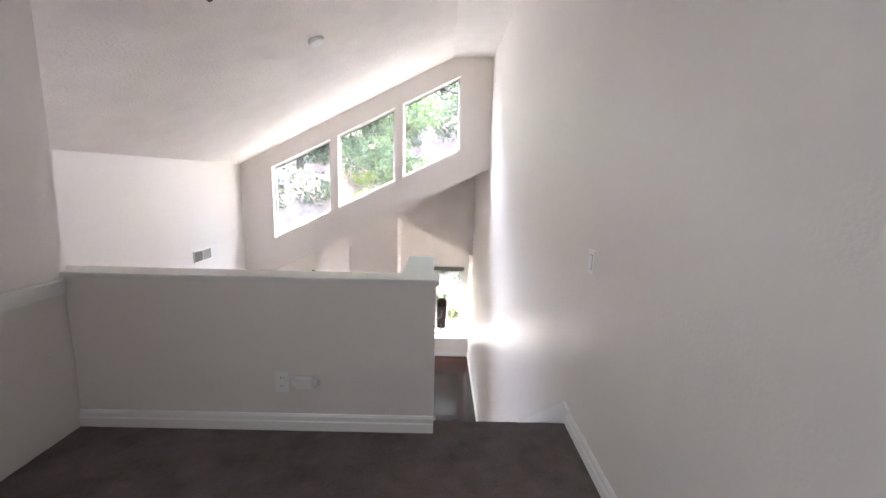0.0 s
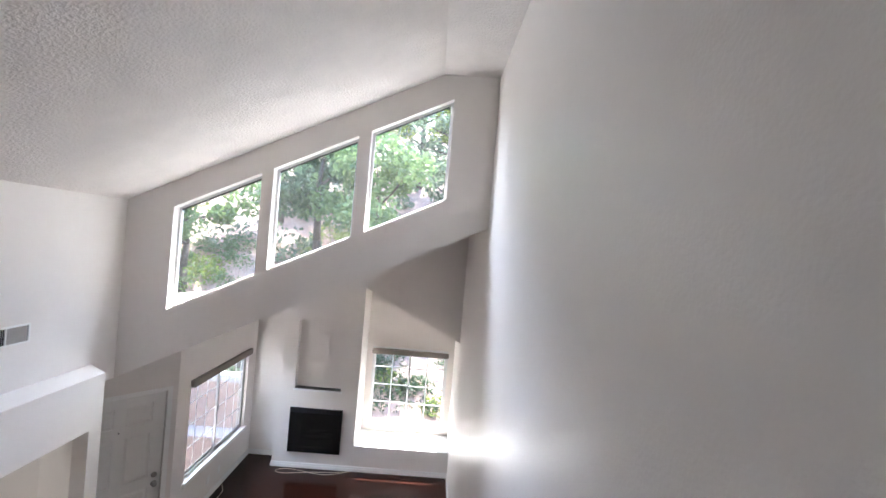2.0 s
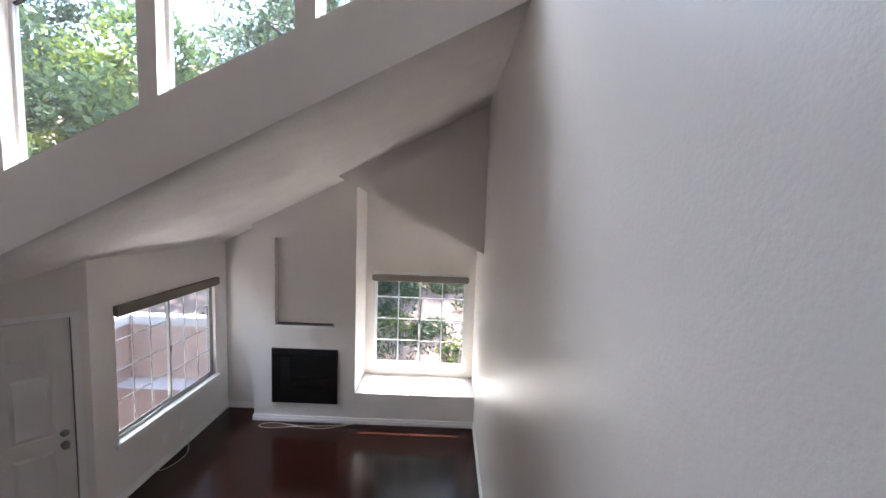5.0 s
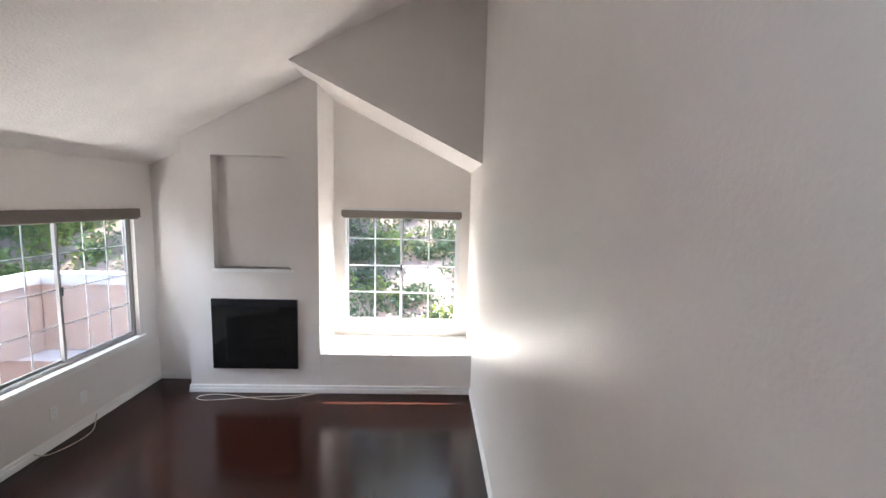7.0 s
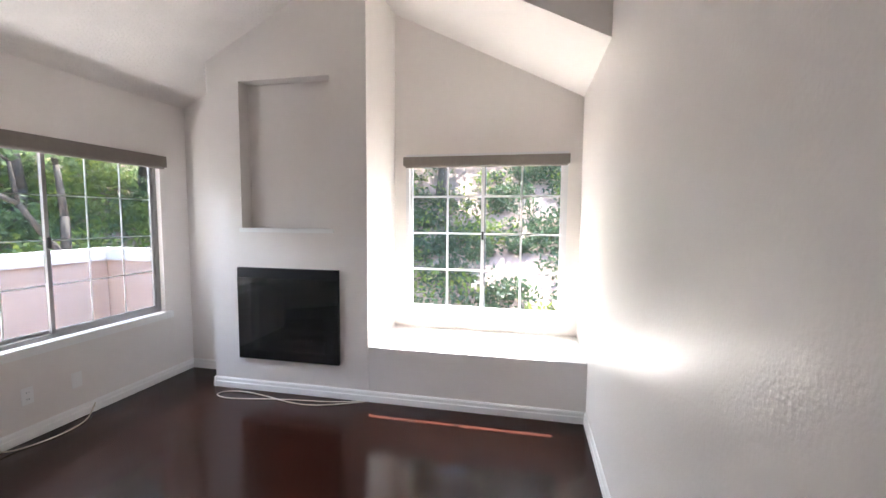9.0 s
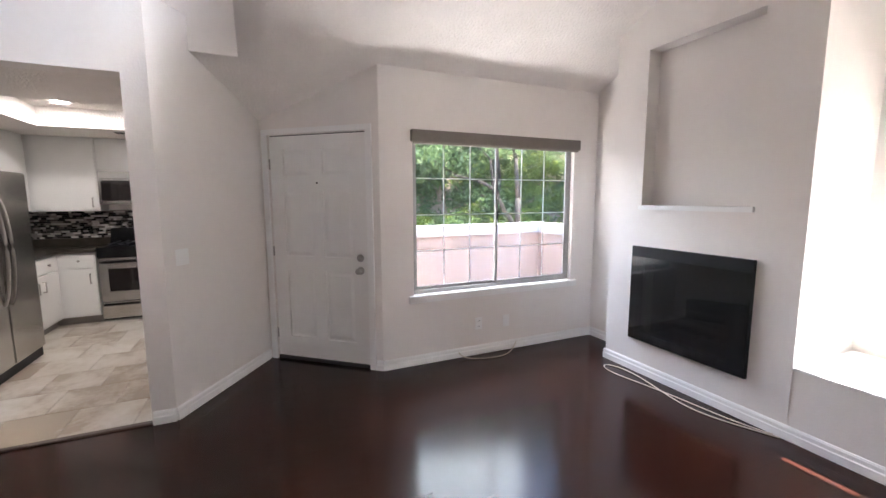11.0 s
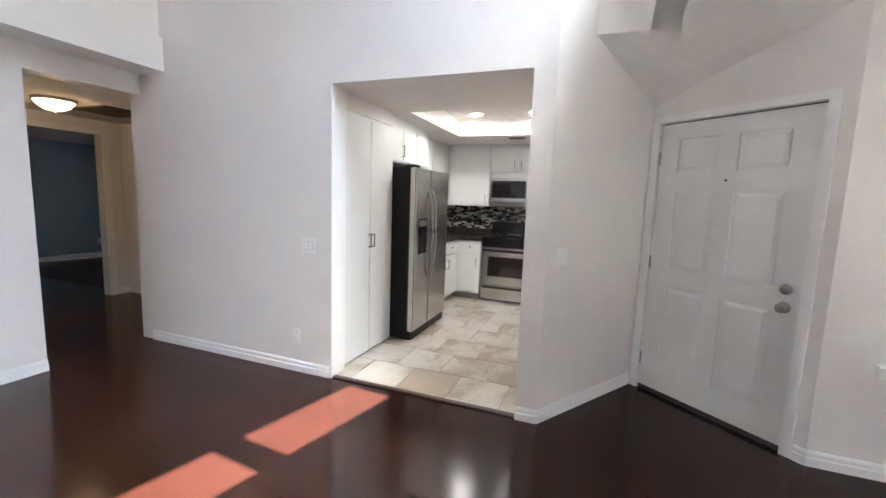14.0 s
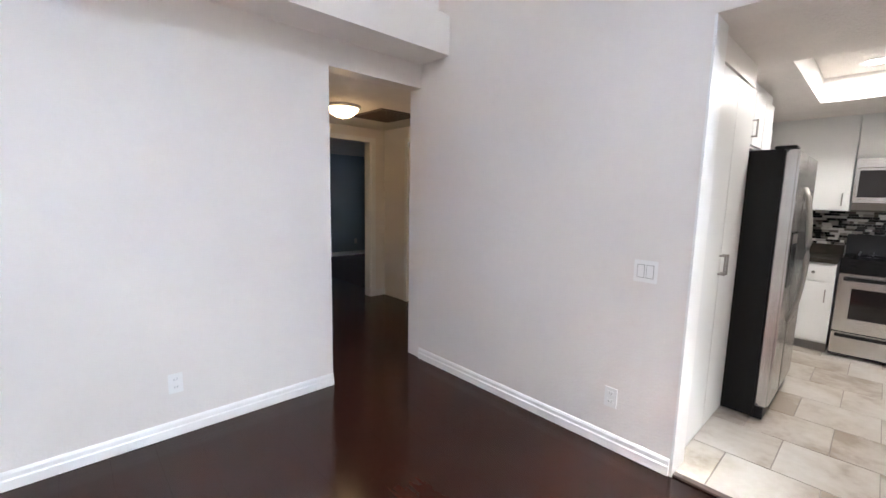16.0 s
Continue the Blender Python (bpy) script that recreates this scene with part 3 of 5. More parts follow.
def leaf_mesh(name, centres, radii, count, size, material, squash=0.8):
    v, f = leaves(centres, radii, count, size, squash)
    me = bpy.data.meshes.new(name)
    me.from_pydata(v.tolist(), [], f.tolist())
    me.materials.append(material)
    return me


def tree(x, y, height, spread, material, label, leafsize=0.13, count=6500, lean=0.1):
    z = hill(x, y) - 0.1
    ob = empty("tree", (x, y, z), label, "tree", "trees on the hillside")
    bm = bmesh.new()
    r = height * 0.028
    cur, centres, radii = Vector((0, 0, 0)), [], []
    pts = [cur]
    for i in range(5):
        cur = cur + Vector((random.uniform(-lean, lean) * height * 0.2, random.uniform(-lean, lean) * height * 0.2, height * 0.16))
        pts.append(cur)
    for i in range(5):
        tube(bm, pts[i], pts[i + 1], r * (1 - i * 0.16), r * (1 - (i + 1) * 0.16), 8)
    for i in range(2, 6):
        for k in range(3):
            a = random.uniform(0, 6.28)
            L = spread * random.uniform(0.55, 1.0)
            e = pts[i] + Vector((math.cos(a) * L, math.sin(a) * L, L * random.uniform(0.2, 0.8)))
            mid = (pts[i] + e) / 2 + Vector((0, 0, -0.06 * L))
            tube(bm, pts[i], mid, r * 0.38, r * 0.24, 6)
            tube(bm, mid, e, r * 0.24, r * 0.08, 6)
            for q, w in ((e, 0.42), (mid, 0.30)):
                centres.append(tuple(q + Vector((random.uniform(-.3, .3), random.uniform(-.3, .3), random.uniform(0, .4))) * spread * 0.5))
                radii.append(spread * w * random.uniform(0.7, 1.2))
    part("trunk", bm, BARK, ob, smooth=True)
    cr = new("crown", leaf_mesh("crown", centres, radii, count, leafsize, material))
    cr.parent = ob
    return ob


TREES = [(-0.6, 19.5, 5.5, 2.0, LEAF_M), (6.2, 21.5, 7.0, 2.4, LEAF_D), (-3.2, 21.0, 7.0, 2.4, LEAF_D), (-6.0, 24.0, 8.0, 2.8, LEAF_G), (2.6, 24.5, 6.5, 2.6, LEAF_G),
         (4.2, 30.0, 7.5, 3.0, LEAF_G), (0.4, 30.0, 9.0, 3.2, LEAF_L), (-3.0, 30.0, 9.0, 3.2, LEAF_L), (-9.5, 15.0, 6.0, 2.6, LEAF_D), (-11.5, 11.5, 7.0, 2.9, LEAF_M),
         (-10.5, 19.0, 6.0, 2.6, LEAF_L), (-14.0, 8.0, 7.0, 3.0, LEAF_L), (-8.6, 11.6, 4.2, 2.0, LEAF_M), (7.0, 25.0, 6.0, 2.8, LEAF_M), (-15.0, 16.0, 8.0, 3.2, LEAF_M), (-7.2, 18.5, 5.5, 2.3, LEAF_M), (-17.0, 24.0, 8.0, 3.4, LEAF_D)]
for x, y, h, s, m in TREES:
    kind = {"dark_leaves": "dark green", "green_leaves": "green", "sunlit_leaves": "bright yellow-green", "grey_green_leaves": "grey-green"}[m.name]
    tree(x, y, h, s, m, "%s leafy tree standing on the dry hillside" % kind)

# a crooked tree close beyond the patio wall
TX, TY = -6.0, 13.49
ob = empty("tree", (TX, TY, hill(TX, TY) - 0.1), "crooked dark-limbed tree with thin foliage beyond the patio wall", "tree", "trees on the hillside")
base_z = hill(TX, TY) - 0.1
bm = bmesh.new()
stem = [Vector((0, 0, 0)), Vector((0.0, -0.04, 0.75 - base_z)), Vector((-0.05, 0.0, 1.5 - base_z)), Vector((-0.2, 0.02, 2.4 - base_z)), Vector((-0.3, -0.2, 3.6 - base_z))]
for i in range(4):
    tube(bm, stem[i], stem[i + 1], 0.10 - 0.018 * i, 0.085 - 0.018 * i, 8)
part("trunk", bm, BARK, ob, smooth=True)
arm = [stem[1], Vector((0, -0.38, 1.2 - base_z)), Vector((0, -0.70, 1.71 - base_z)), Vector((0, -1.07, 1.88 - base_z)), Vector((0, -1.62, 1.98 - base_z)), Vector((-0.1, -2.1, 2.3 - base_z))]
bm = bmesh.new()
for i in range(5):
    tube(bm, arm[i], arm[i + 1], 0.062 - 0.01 * i, 0.052 - 0.01 * i, 8)
part("limb", bm, BARK, ob, smooth=True)
fork = [arm[2], Vector((0, -0.78, 2.36 - base_z)), Vector((0, -1.24, 2.72 - base_z))]
bm = bmesh.new()
for i in range(2):
    tube(bm, fork[i], fork[i + 1], 0.036 - 0.012 * i, 0.024 - 0.012 * i, 8)
part("limb", bm, BARK, ob, smooth=True)
tips = [tuple(v + Vector((random.uniform(-.3, .3), random.uniform(-.4, .4), random.uniform(0.1, .5)))) for v in (arm[4], arm[5], fork[1], fork[2], stem[3], stem[4], stem[4])]
cr = new("crown", leaf_mesh("crown", tips, [random.uniform(0.35, 0.6) for v in tips], 1500, 0.07, LEAF_M))
cr.parent = ob


def shrubs(name, spots, radius, count, size, material, label):
    centres = [(x, y, hill(x, y) + radius * 0.3 * random.uniform(0.5, 1.5)) for x, y in spots]
    radii = [radius * random.uniform(0.5, 1.3) for _ in spots]
    ob = new(name, leaf_mesh(name, centres, radii, count, size, material, 0.7))
    return tagged(ob, label, "shrubs", kind="stuff")


spot = lambda n, x0, x1, y0, y1: [(random.uniform(x0, x1), random.uniform(y0, y1)) for _ in range(n)]
shrubs("ivy_groundcover", spot(170, -4, 7, 14.2, 20), 0.55, 42000, 0.055, LEAF_D, "dark green ivy and shrubs covering the slope")
shrubs("hillside_shrubs", spot(80, -4, 7, 14.2, 24), 0.6, 12000, 0.06, LEAF_L, "yellow-green shrubs on the slope")
shrubs("hillside_shrubs", spot(70, -16, 12, 20, 40), 1.1, 14000, 0.12, LEAF_G, "grey-green shrubs on the upper slope")
shrubs("hillside_groundcover", spot(420, -15, -5.8, 4, 22), 0.5, 60000, 0.06, LEAF_M, "green groundcover over the slope beside the patio")
shrubs("hillside_shrubs", spot(160, -16, -6.5, 5, 20), 0.7, 40000, 0.07, LEAF_L, "bright green shrubs on the slope beside the patio")
shrubs("hillside_shrubs", spot(60, -16, -6.5, 5, 20), 0.8, 12000, 0.08, LEAF_M, "green shrubs on the slope beside the patio")

# patio: slab, parapet and cap
structure("patio_slab", [(-5.0, XW - T, 7.6, 14.0, -0.34, -0.06)], PATIO, "pale concrete patio outside the window", "patio")
parapet = structure("parapet", [(-3.85, -3.715, 8.3, 12.45, -0.06, 0.92), (-3.715, -1.6, 12.315, 12.45, -0.06, 0.92)], STUCCO, "salmon parapet of lapped boards round the patio", "wall")
for k in range(6):                                 # lapped boards, each leaning out over the one below
    z0, z1 = -0.055 + 0.1625 * k, -0.055 + 0.1625 * (k + 1)
    bm = bmesh.new()
    prism(bm, [(-3.714, 8.3, z0), (-3.692, 8.3, z0), (-3.706, 8.3, z1 - 0.002), (-3.714, 8.3, z1 - 0.002)], (0, 4.006, 0))
    part("board", bm, STUCCO, parapet)
    bm = bmesh.new()
    prism(bm, [(-3.69, 12.314, z0), (-3.69, 12.292, z0), (-3.69, 12.306, z1 - 0.002), (-3.69, 12.314, z1 - 0.002)], (2.09, 0, 0))
    part("board", bm, STUCCO, parapet)
structure("parapet_cap", [(-3.90, -3.65, 8.3, 12.50, 0.921, 1.08), (-3.65, -1.6, 12.25, 12.50, 0.921, 1.08)], STUCCOW, "white cap on the stucco parapet", "cap", bevel=0.01)
# ---- floors in pieces ----
def piece_mesh(name, sx, sy, h, bev, material):
    """A bevelled board or tile, its top at z = 0."""
    me = bpy.data.meshes.new(name)
    v = [(0, 0, -h), (sx, 0, -h), (sx, sy, -h), (0, sy, -h), (0, 0, -bev), (sx, 0, -bev), (sx, sy, -bev), (0, sy, -bev), (bev, bev, 0), (sx - bev, bev, 0), (sx - bev, sy - bev, 0), (bev, sy - bev, 0)]
    f = [(0, 1, 5, 4), (1, 2, 6, 5), (2, 3, 7, 6), (3, 0, 4, 7), (4, 5, 9, 8), (5, 6, 10, 9), (6, 7, 11, 10), (7, 4, 8, 11), (8, 9, 10, 11)]
    me.from_pydata(v, [], f)
    me.materials.append(material)
    return me


MESHES = {}


def lay(name, parent, x, y, z, sx, sy, h, bev, material):
    key = (name, round(sx, 3), round(sy, 3))
    if key not in MESHES:
        MESHES[key] = piece_mesh(name, round(sx, 3), round(sy, 3), h, bev, material)
    ob = new(name, MESHES[key])
    ob.location = (x, y, z)
    ob.parent = parent
    return ob


def wood_floor():
    base = bpy.data.objects["floor"]
    W, L = 0.195, 1.22
    k = 0
    for xs, xe, ys, ye in ((XW - 0.8, XR, 3.60, YB), (-2.24, -0.334, -2.0, 3.60)):
        x = xs
        while x < xe - 0.01:
            w = min(W, xe - x)
            y = ys - (0.37 * k % L)
            k += 1
            while y < ye:
                a, b = max(y, ys), min(y + L, ye)
                if ys > 3 and x + w / 2 < XK:
                    a = max(a, 7.40 + (XK - x - w) * 0.653)
                if x + w < XW - 0.12 and ys > 3:
                    b = min(b, 8.95)
                if b - a > 0.05:
                    lay("plank", base, x, a, 0.0, w - 0.0003, b - a - 0.0003, 0.012, 0.0003, WOOD)
                y += L
            x += W


def kitchen_floor():
    base = structure("kitchen_floor", [(KX, -2.15, KS, KN, -0.0115, 0.0), (-2.15, XK - 0.05, KS, 7.385, -0.0115, 0.0)], GROUT, "beige grout bed under the kitchen tiles", "floor")
    W, L, g = 0.406, 0.40, 0.005
    edge, row = XK - 0.05, 0
    x1 = edge
    while x1 > KX + 0.02:
        x0 = max(x1 - W, KX)
        end = min(KN, 7.385 + max(0.0, edge - x1) * 0.65)
        y = 4.742 + 0.2 * (row % 2)
        while y < end:
            a, b = max(y, KS), min(y + L, end)
            if b - a > 0.03:
                lay("tile", base, x0, a, 0.006, x1 - x0 - g, b - a - g, 0.006, 0.0015, KTILE)
            y += L
        x1 -= W
        row += 1
    structure("threshold", [(XK - 0.05, XK - 0.005, 5.80, 7.26, 0.0, 0.012)], RAILW, "dark wooden threshold strip at the kitchen opening", "threshold", bevel=0.004)


# carpet of the loft, gently uneven
def carpet():
    nx, ny = 90, 150
    x0, x1, y0, y1 = -0.185, XR - 0.002, -1.2, 3.55
    verts, faces = [], []
    for j in range(ny + 1):
        for i in range(nx + 1):
            x, y = x0 + (x1 - x0) * i / nx, y0 + (y1 - y0) * j / ny
            z = LOFT + 0.004 * noise.noise(Vector((x * 9, y * 9, 0))) + 0.003 * noise.noise(Vector((x * 27, y * 27, 3)))
            verts.append((x, y, z))
    n = len(verts)
    for j in range(ny):
        for i in range(nx):
            a = j * (nx + 1) + i
            faces.append((a, a + 1, a + nx + 2, a + nx + 1))
    for i in range(nx + 1):
        x = x0 + (x1 - x0) * i / nx
        verts.append((x, y1 + 0.012, LOFT - 0.014))
        verts.append((x, y1 + 0.006, LOFT - 0.06))
    for i in range(nx):
        a = ny * (nx + 1) + i
        faces.append((a, a + 1, n + 2 * i + 2, n + 2 * i))
        faces.append((n + 2 * i, n + 2 * i + 2, n + 2 * i + 3, n + 2 * i + 1))
    me = bpy.data.meshes.new("loft_carpet")
    me.from_pydata(verts, [], faces)
    for p in me.polygons:
        p.use_smooth = True
    me.materials.append(CARPET)
    tagged(new("loft_carpet", me), "worn grey-brown plush carpet on the loft floor", "carpet", kind="structure")


carpet()

# ---- baseboards and trim ----
def baseboard(p0, p1, z=0.0, h=0.092, flip=False):
    """A stepped skirting board from p0 to p1; the room lies to the left of the line unless flipped."""
    a, b = Vector((*p0, z)), Vector((*p1, z))
    d = (b - a).normalized()
    n = Vector((-d.y, d.x, 0)) * (-1 if flip else 1)
    prof = [(0.001, 0.002), (0.017, 0.002), (0.017, h * 0.55), (0.012, h * 0.62), (0.012, h * 0.86), (0.006, h), (0.001, h)]
    bm = bmesh.new()
    prism(bm, [a + n * u + Vector((0, 0, w)) for u, w in prof], b - a)
    return thing("baseboard", bm, TRIM, "white stepped skirting board", "baseboard", kind="structure")


baseboard((SXL, 3.74), (-0.334, 3.74), flip=True)
baseboard((XK, 3.76), (XK, 5.79), flip=True)
baseboard((XK, 7.27), (XK, 7.40), flip=True)
baseboard(DIAG[0], (-2.08, 8.006), flip=True)
baseboard((XW, 8.905), (XW, YB), flip=True)
baseboard((XW + 0.017, YB), (BX0, YB), flip=True)
baseboard((BX0, YF - 0.0165), (BX0, YB - 0.018), flip=False)
baseboard((BX0 + 0.001, YF), (XR - 0.018, YF), flip=True)
baseboard((XR, 7.25), (XR, YF - 0.001), flip=False)
baseboard((-0.185, 3.445), (SXL - 0.012, 3.445), LOFT, flip=True)
baseboard((XR, -1.2), (XR, 3.52), LOFT, flip=False)
baseboard((-4.6, -2.0), (-0.2, -2.0), flip=False)
baseboard((-3.2, 1.65), (-2.09, 1.65), flip=False)
p = (DW @ Vector((1.10, 0, 0))).to_2d()
q = (DW @ Vector((DL + 0.01, 0, 0))).to_2d()
baseboard(p, q, flip=True)

# stair skirt board along the stair wall
bm = bmesh.new()
k = RISE / RUN
prism(bm, [(XR - 0.014, 3.52, LOFT + 0.002), (XR - 0.014, 3.52, LOFT + 0.10), (XR - 0.014, 3.60, LOFT + 0.10), (XR - 0.014, 7.25, LOFT + 0.10 - 3.65 * k), (XR - 0.014, 7.25, 0.002), (XR - 0.014, 6.9, 0.002)], (0.0135, 0, 0))
thing("stair_skirt", bm, TRIM, "white skirt board rising along the stairs", "trim", kind="structure")
# closed side below the stairs
bm = bmesh.new()
prism(bm, [(SXL - 0.06, 3.745, 0.0), (SXL - 0.06, 7.15, 0.0), (SXL - 0.06, 7.15, 0.15), (SXL - 0.06, 4.06, 2.45), (SXL - 0.06, 3.745, 2.45)], (0.056, 0, 0))
thing("stair_side", bm, WALL, "off-white closed side of the stairs", "wall", kind="structure")


def rail_and_bracket():
    ob = empty("handrail", (1.69, 3.73, 3.56), "short dark wooden handrail sloping along the guard wall", "handrail")
    L, k = 0.34, RISE / RUN
    bm = bmesh.new()
    prism(bm, [(-0.026, 0, -0.03), (0.028, 0, -0.03), (0.028, 0, 0.012), (0.018, 0, 0.022), (-0.016, 0, 0.022), (-0.026, 0, 0.012)], (0, L, -L * k))
    part("rail", bm, RAILW, ob, bevel=0.004)
    for y in (0.05, 0.27):
        z = -y * k - 0.03
        bm = bmesh.new()
        pipe(bm, [(0.0, y, z), (0.0, y, z - 0.035), (-0.02, y, z - 0.055), (-0.069, y, z - 0.06)], 0.007)
        br = part("bracket", bm, CHROME, ob, "steel bracket")
        bm = bmesh.new()
        tube(bm, (-0.0695, y, z - 0.06), (-0.062, y, z - 0.06), 0.026, seg=16)
        part("rose", bm, CHROME, br)


rail_and_bracket()

# ---- windows ----
def raking_window(k, xa, xb):
    ob = empty("window_%d" % (k + 1), (0, 0, 0), "raking fixed window high in the wall with a white frame", "window", kind="structure")
    y0, y1 = YC + 0.09, YC + 0.13
    w = 0.028
    f0, f1 = cwb, cwt
    bm = bmesh.new()
    column(bm, xa, xa + w, f0, f1, y0, y1)
    column(bm, xb - w, xb, f0, f1, y0, y1)
    column(bm, xa + w, xb - w, f0, lambda x: f0(x) + w, y0, y1)
    column(bm, xa + w, xb - w, lambda x: f1(x) - w, f1, y0, y1)
    part("window_frame", bm, ALU, ob)
    bm = bmesh.new()
    column(bm, xa + w, xb - w, lambda x: f1(x) - w - 0.012, lambda x: f1(x) - w, y0 + 0.006, y1 - 0.006)
    part("gasket", bm, SLOT, ob)
    bm = bmesh.new()
    column(bm, xa + w, xb - w, lambda x: f0(x) + w, lambda x: f1(x) - w, y0 + 0.016, y0 + 0.022)
    g = part("pane", bm, GLASS, ob)
    g.visible_shadow = False


for k, (xa, xb) in enumerate(CW):
    raking_window(k, xa, xb)


def slider(name, label, length, z0, z1, m, cols, rows, frame_mat, bar_mat, bar):
    """A two-sash sliding window in an opening; local x along it, y outwards."""
    ob = empty(name, (0, 0, 0), label, "window", kind="structure")
    ob.matrix_world = m
    fw = 0.032
    bm = bmb((0, fw, 0, 0.06, z0, z1), (length - fw, length, 0, 0.06, z0, z1), (fw, length - fw, 0, 0.06, z0, z0 + fw), (fw, length - fw, 0, 0.06, z1 - 0.02, z1))
    part("window_frame", bm, frame_mat, ob)
    mid = length / 2
    for s, (a, b, y) in enumerate(((fw, mid + 0.02, 0.034), (mid - 0.02, length - fw, 0.006))):
        sw = 0.026
        lo, hi = z0 + fw, z1 - 0.02
        bm = bmb((a, a + sw, y, y + 0.022, lo, hi), (b - sw, b, y, y + 0.022, lo, hi), (a + sw, b - sw, y, y + 0.022, lo, lo + sw), (a + sw, b - sw, y, y + 0.022, hi - 0.012, hi))
        sash = part("sash", bm, frame_mat, ob)
        for i in range(1, cols):
            x = a + sw + (b - a - 2 * sw) * i / cols
            part("glazing_bar", bmb((x - bar / 2, x + bar / 2, y + 0.007, y + 0.014, lo + sw, hi - sw)), bar_mat, sash)
        for j in range(1, rows):
            z = lo + sw + (hi - lo - 2 * sw) * j / rows
            part("glazing_bar", bmb((a + sw, b - sw, y + 0.0075, y + 0.0135, z - bar / 2, z + bar / 2)), bar_mat, sash)
        g = part("pane", bmb((a + sw, b - sw, y + 0.0155, y + 0.019, lo + sw, hi - 0.012)), GLASS_DIM, sash)
        g.visible_shadow = False
    bm = bmb((mid - 0.014, mid + 0.006, -0.012, 0.006, (z0 + z1) / 2 - 0.05, (z0 + z1) / 2 + 0.03))
    part("latch", bm, SLOT, ob, "dark latch", bevel=0.003)
    return ob


def valance(name, m, length, z0, z1, label):
    ob = empty(name, (0, 0, 0), label, "window shade")
    ob.matrix_world = m
    part("headrail", bmb((0, length, -0.055, 0.0, z0 + 0.012, z1)), VALANCE, ob, bevel=0.004)
    bm = bmesh.new()
    tube(bm, (0.02, -0.028, z0 + 0.012), (length - 0.02, -0.028, z0 + 0.012), 0.018)
    part("rolled_shade", bm, VALANCE, ob)


# patio window: local x runs to -y... seen from the room it runs from the door to the corner
MW = Matrix.Translation((XW - 0.045, WY0, 0)) @ Matrix.Rotation(radians(90), 4, "Z")
slider("window_4", "sliding patio window with thin grey glazing bars", WY1 - WY0, WZ0 + 0.02, WZ1, MW, 3, 4, ALUG, BARGREY, 0.009)
valance("window_shade", Matrix.Translation((XW + 0.002, WY0 - 0.02, 0)) @ Matrix.Rotation(radians(90), 4, "Z"), WY1 - WY0 + 0.05, 1.955, 2.065, "taupe roller shade rolled up above the patio window")
structure("window_sill_1", [(XW - 0.045, XW + 0.035, WY0 - 0.05, WY1 + 0.06, WZ0 - 0.045, WZ0 - 0.0005 + 0.02)], TRIM, "white painted sill of the patio window", "sill", bevel=0.005)
# seat window
slider("window_5", "white sliding window above the window seat", SX1 - SX0, SZ0, SZ1, Matrix.Translation((SX0, YA - 0.04, 0)), 2, 4, ALU, ALU, 0.018)
valance("window_shade", Matrix.Translation((SX0 - 0.01, YA - 0.052, 0)), SX1 - SX0 + 0.02, 1.995, 2.09, "taupe roller shade rolled up above the seat window")
structure("window_sill_2", [(SX0 - 0.02, SX1 + 0.02, YA - 0.05, YA - 0.011, SZ0 - 0.03, SZ0 + 0.002)], TRIM, "white sill of the seat window", "sill", bevel=0.004)

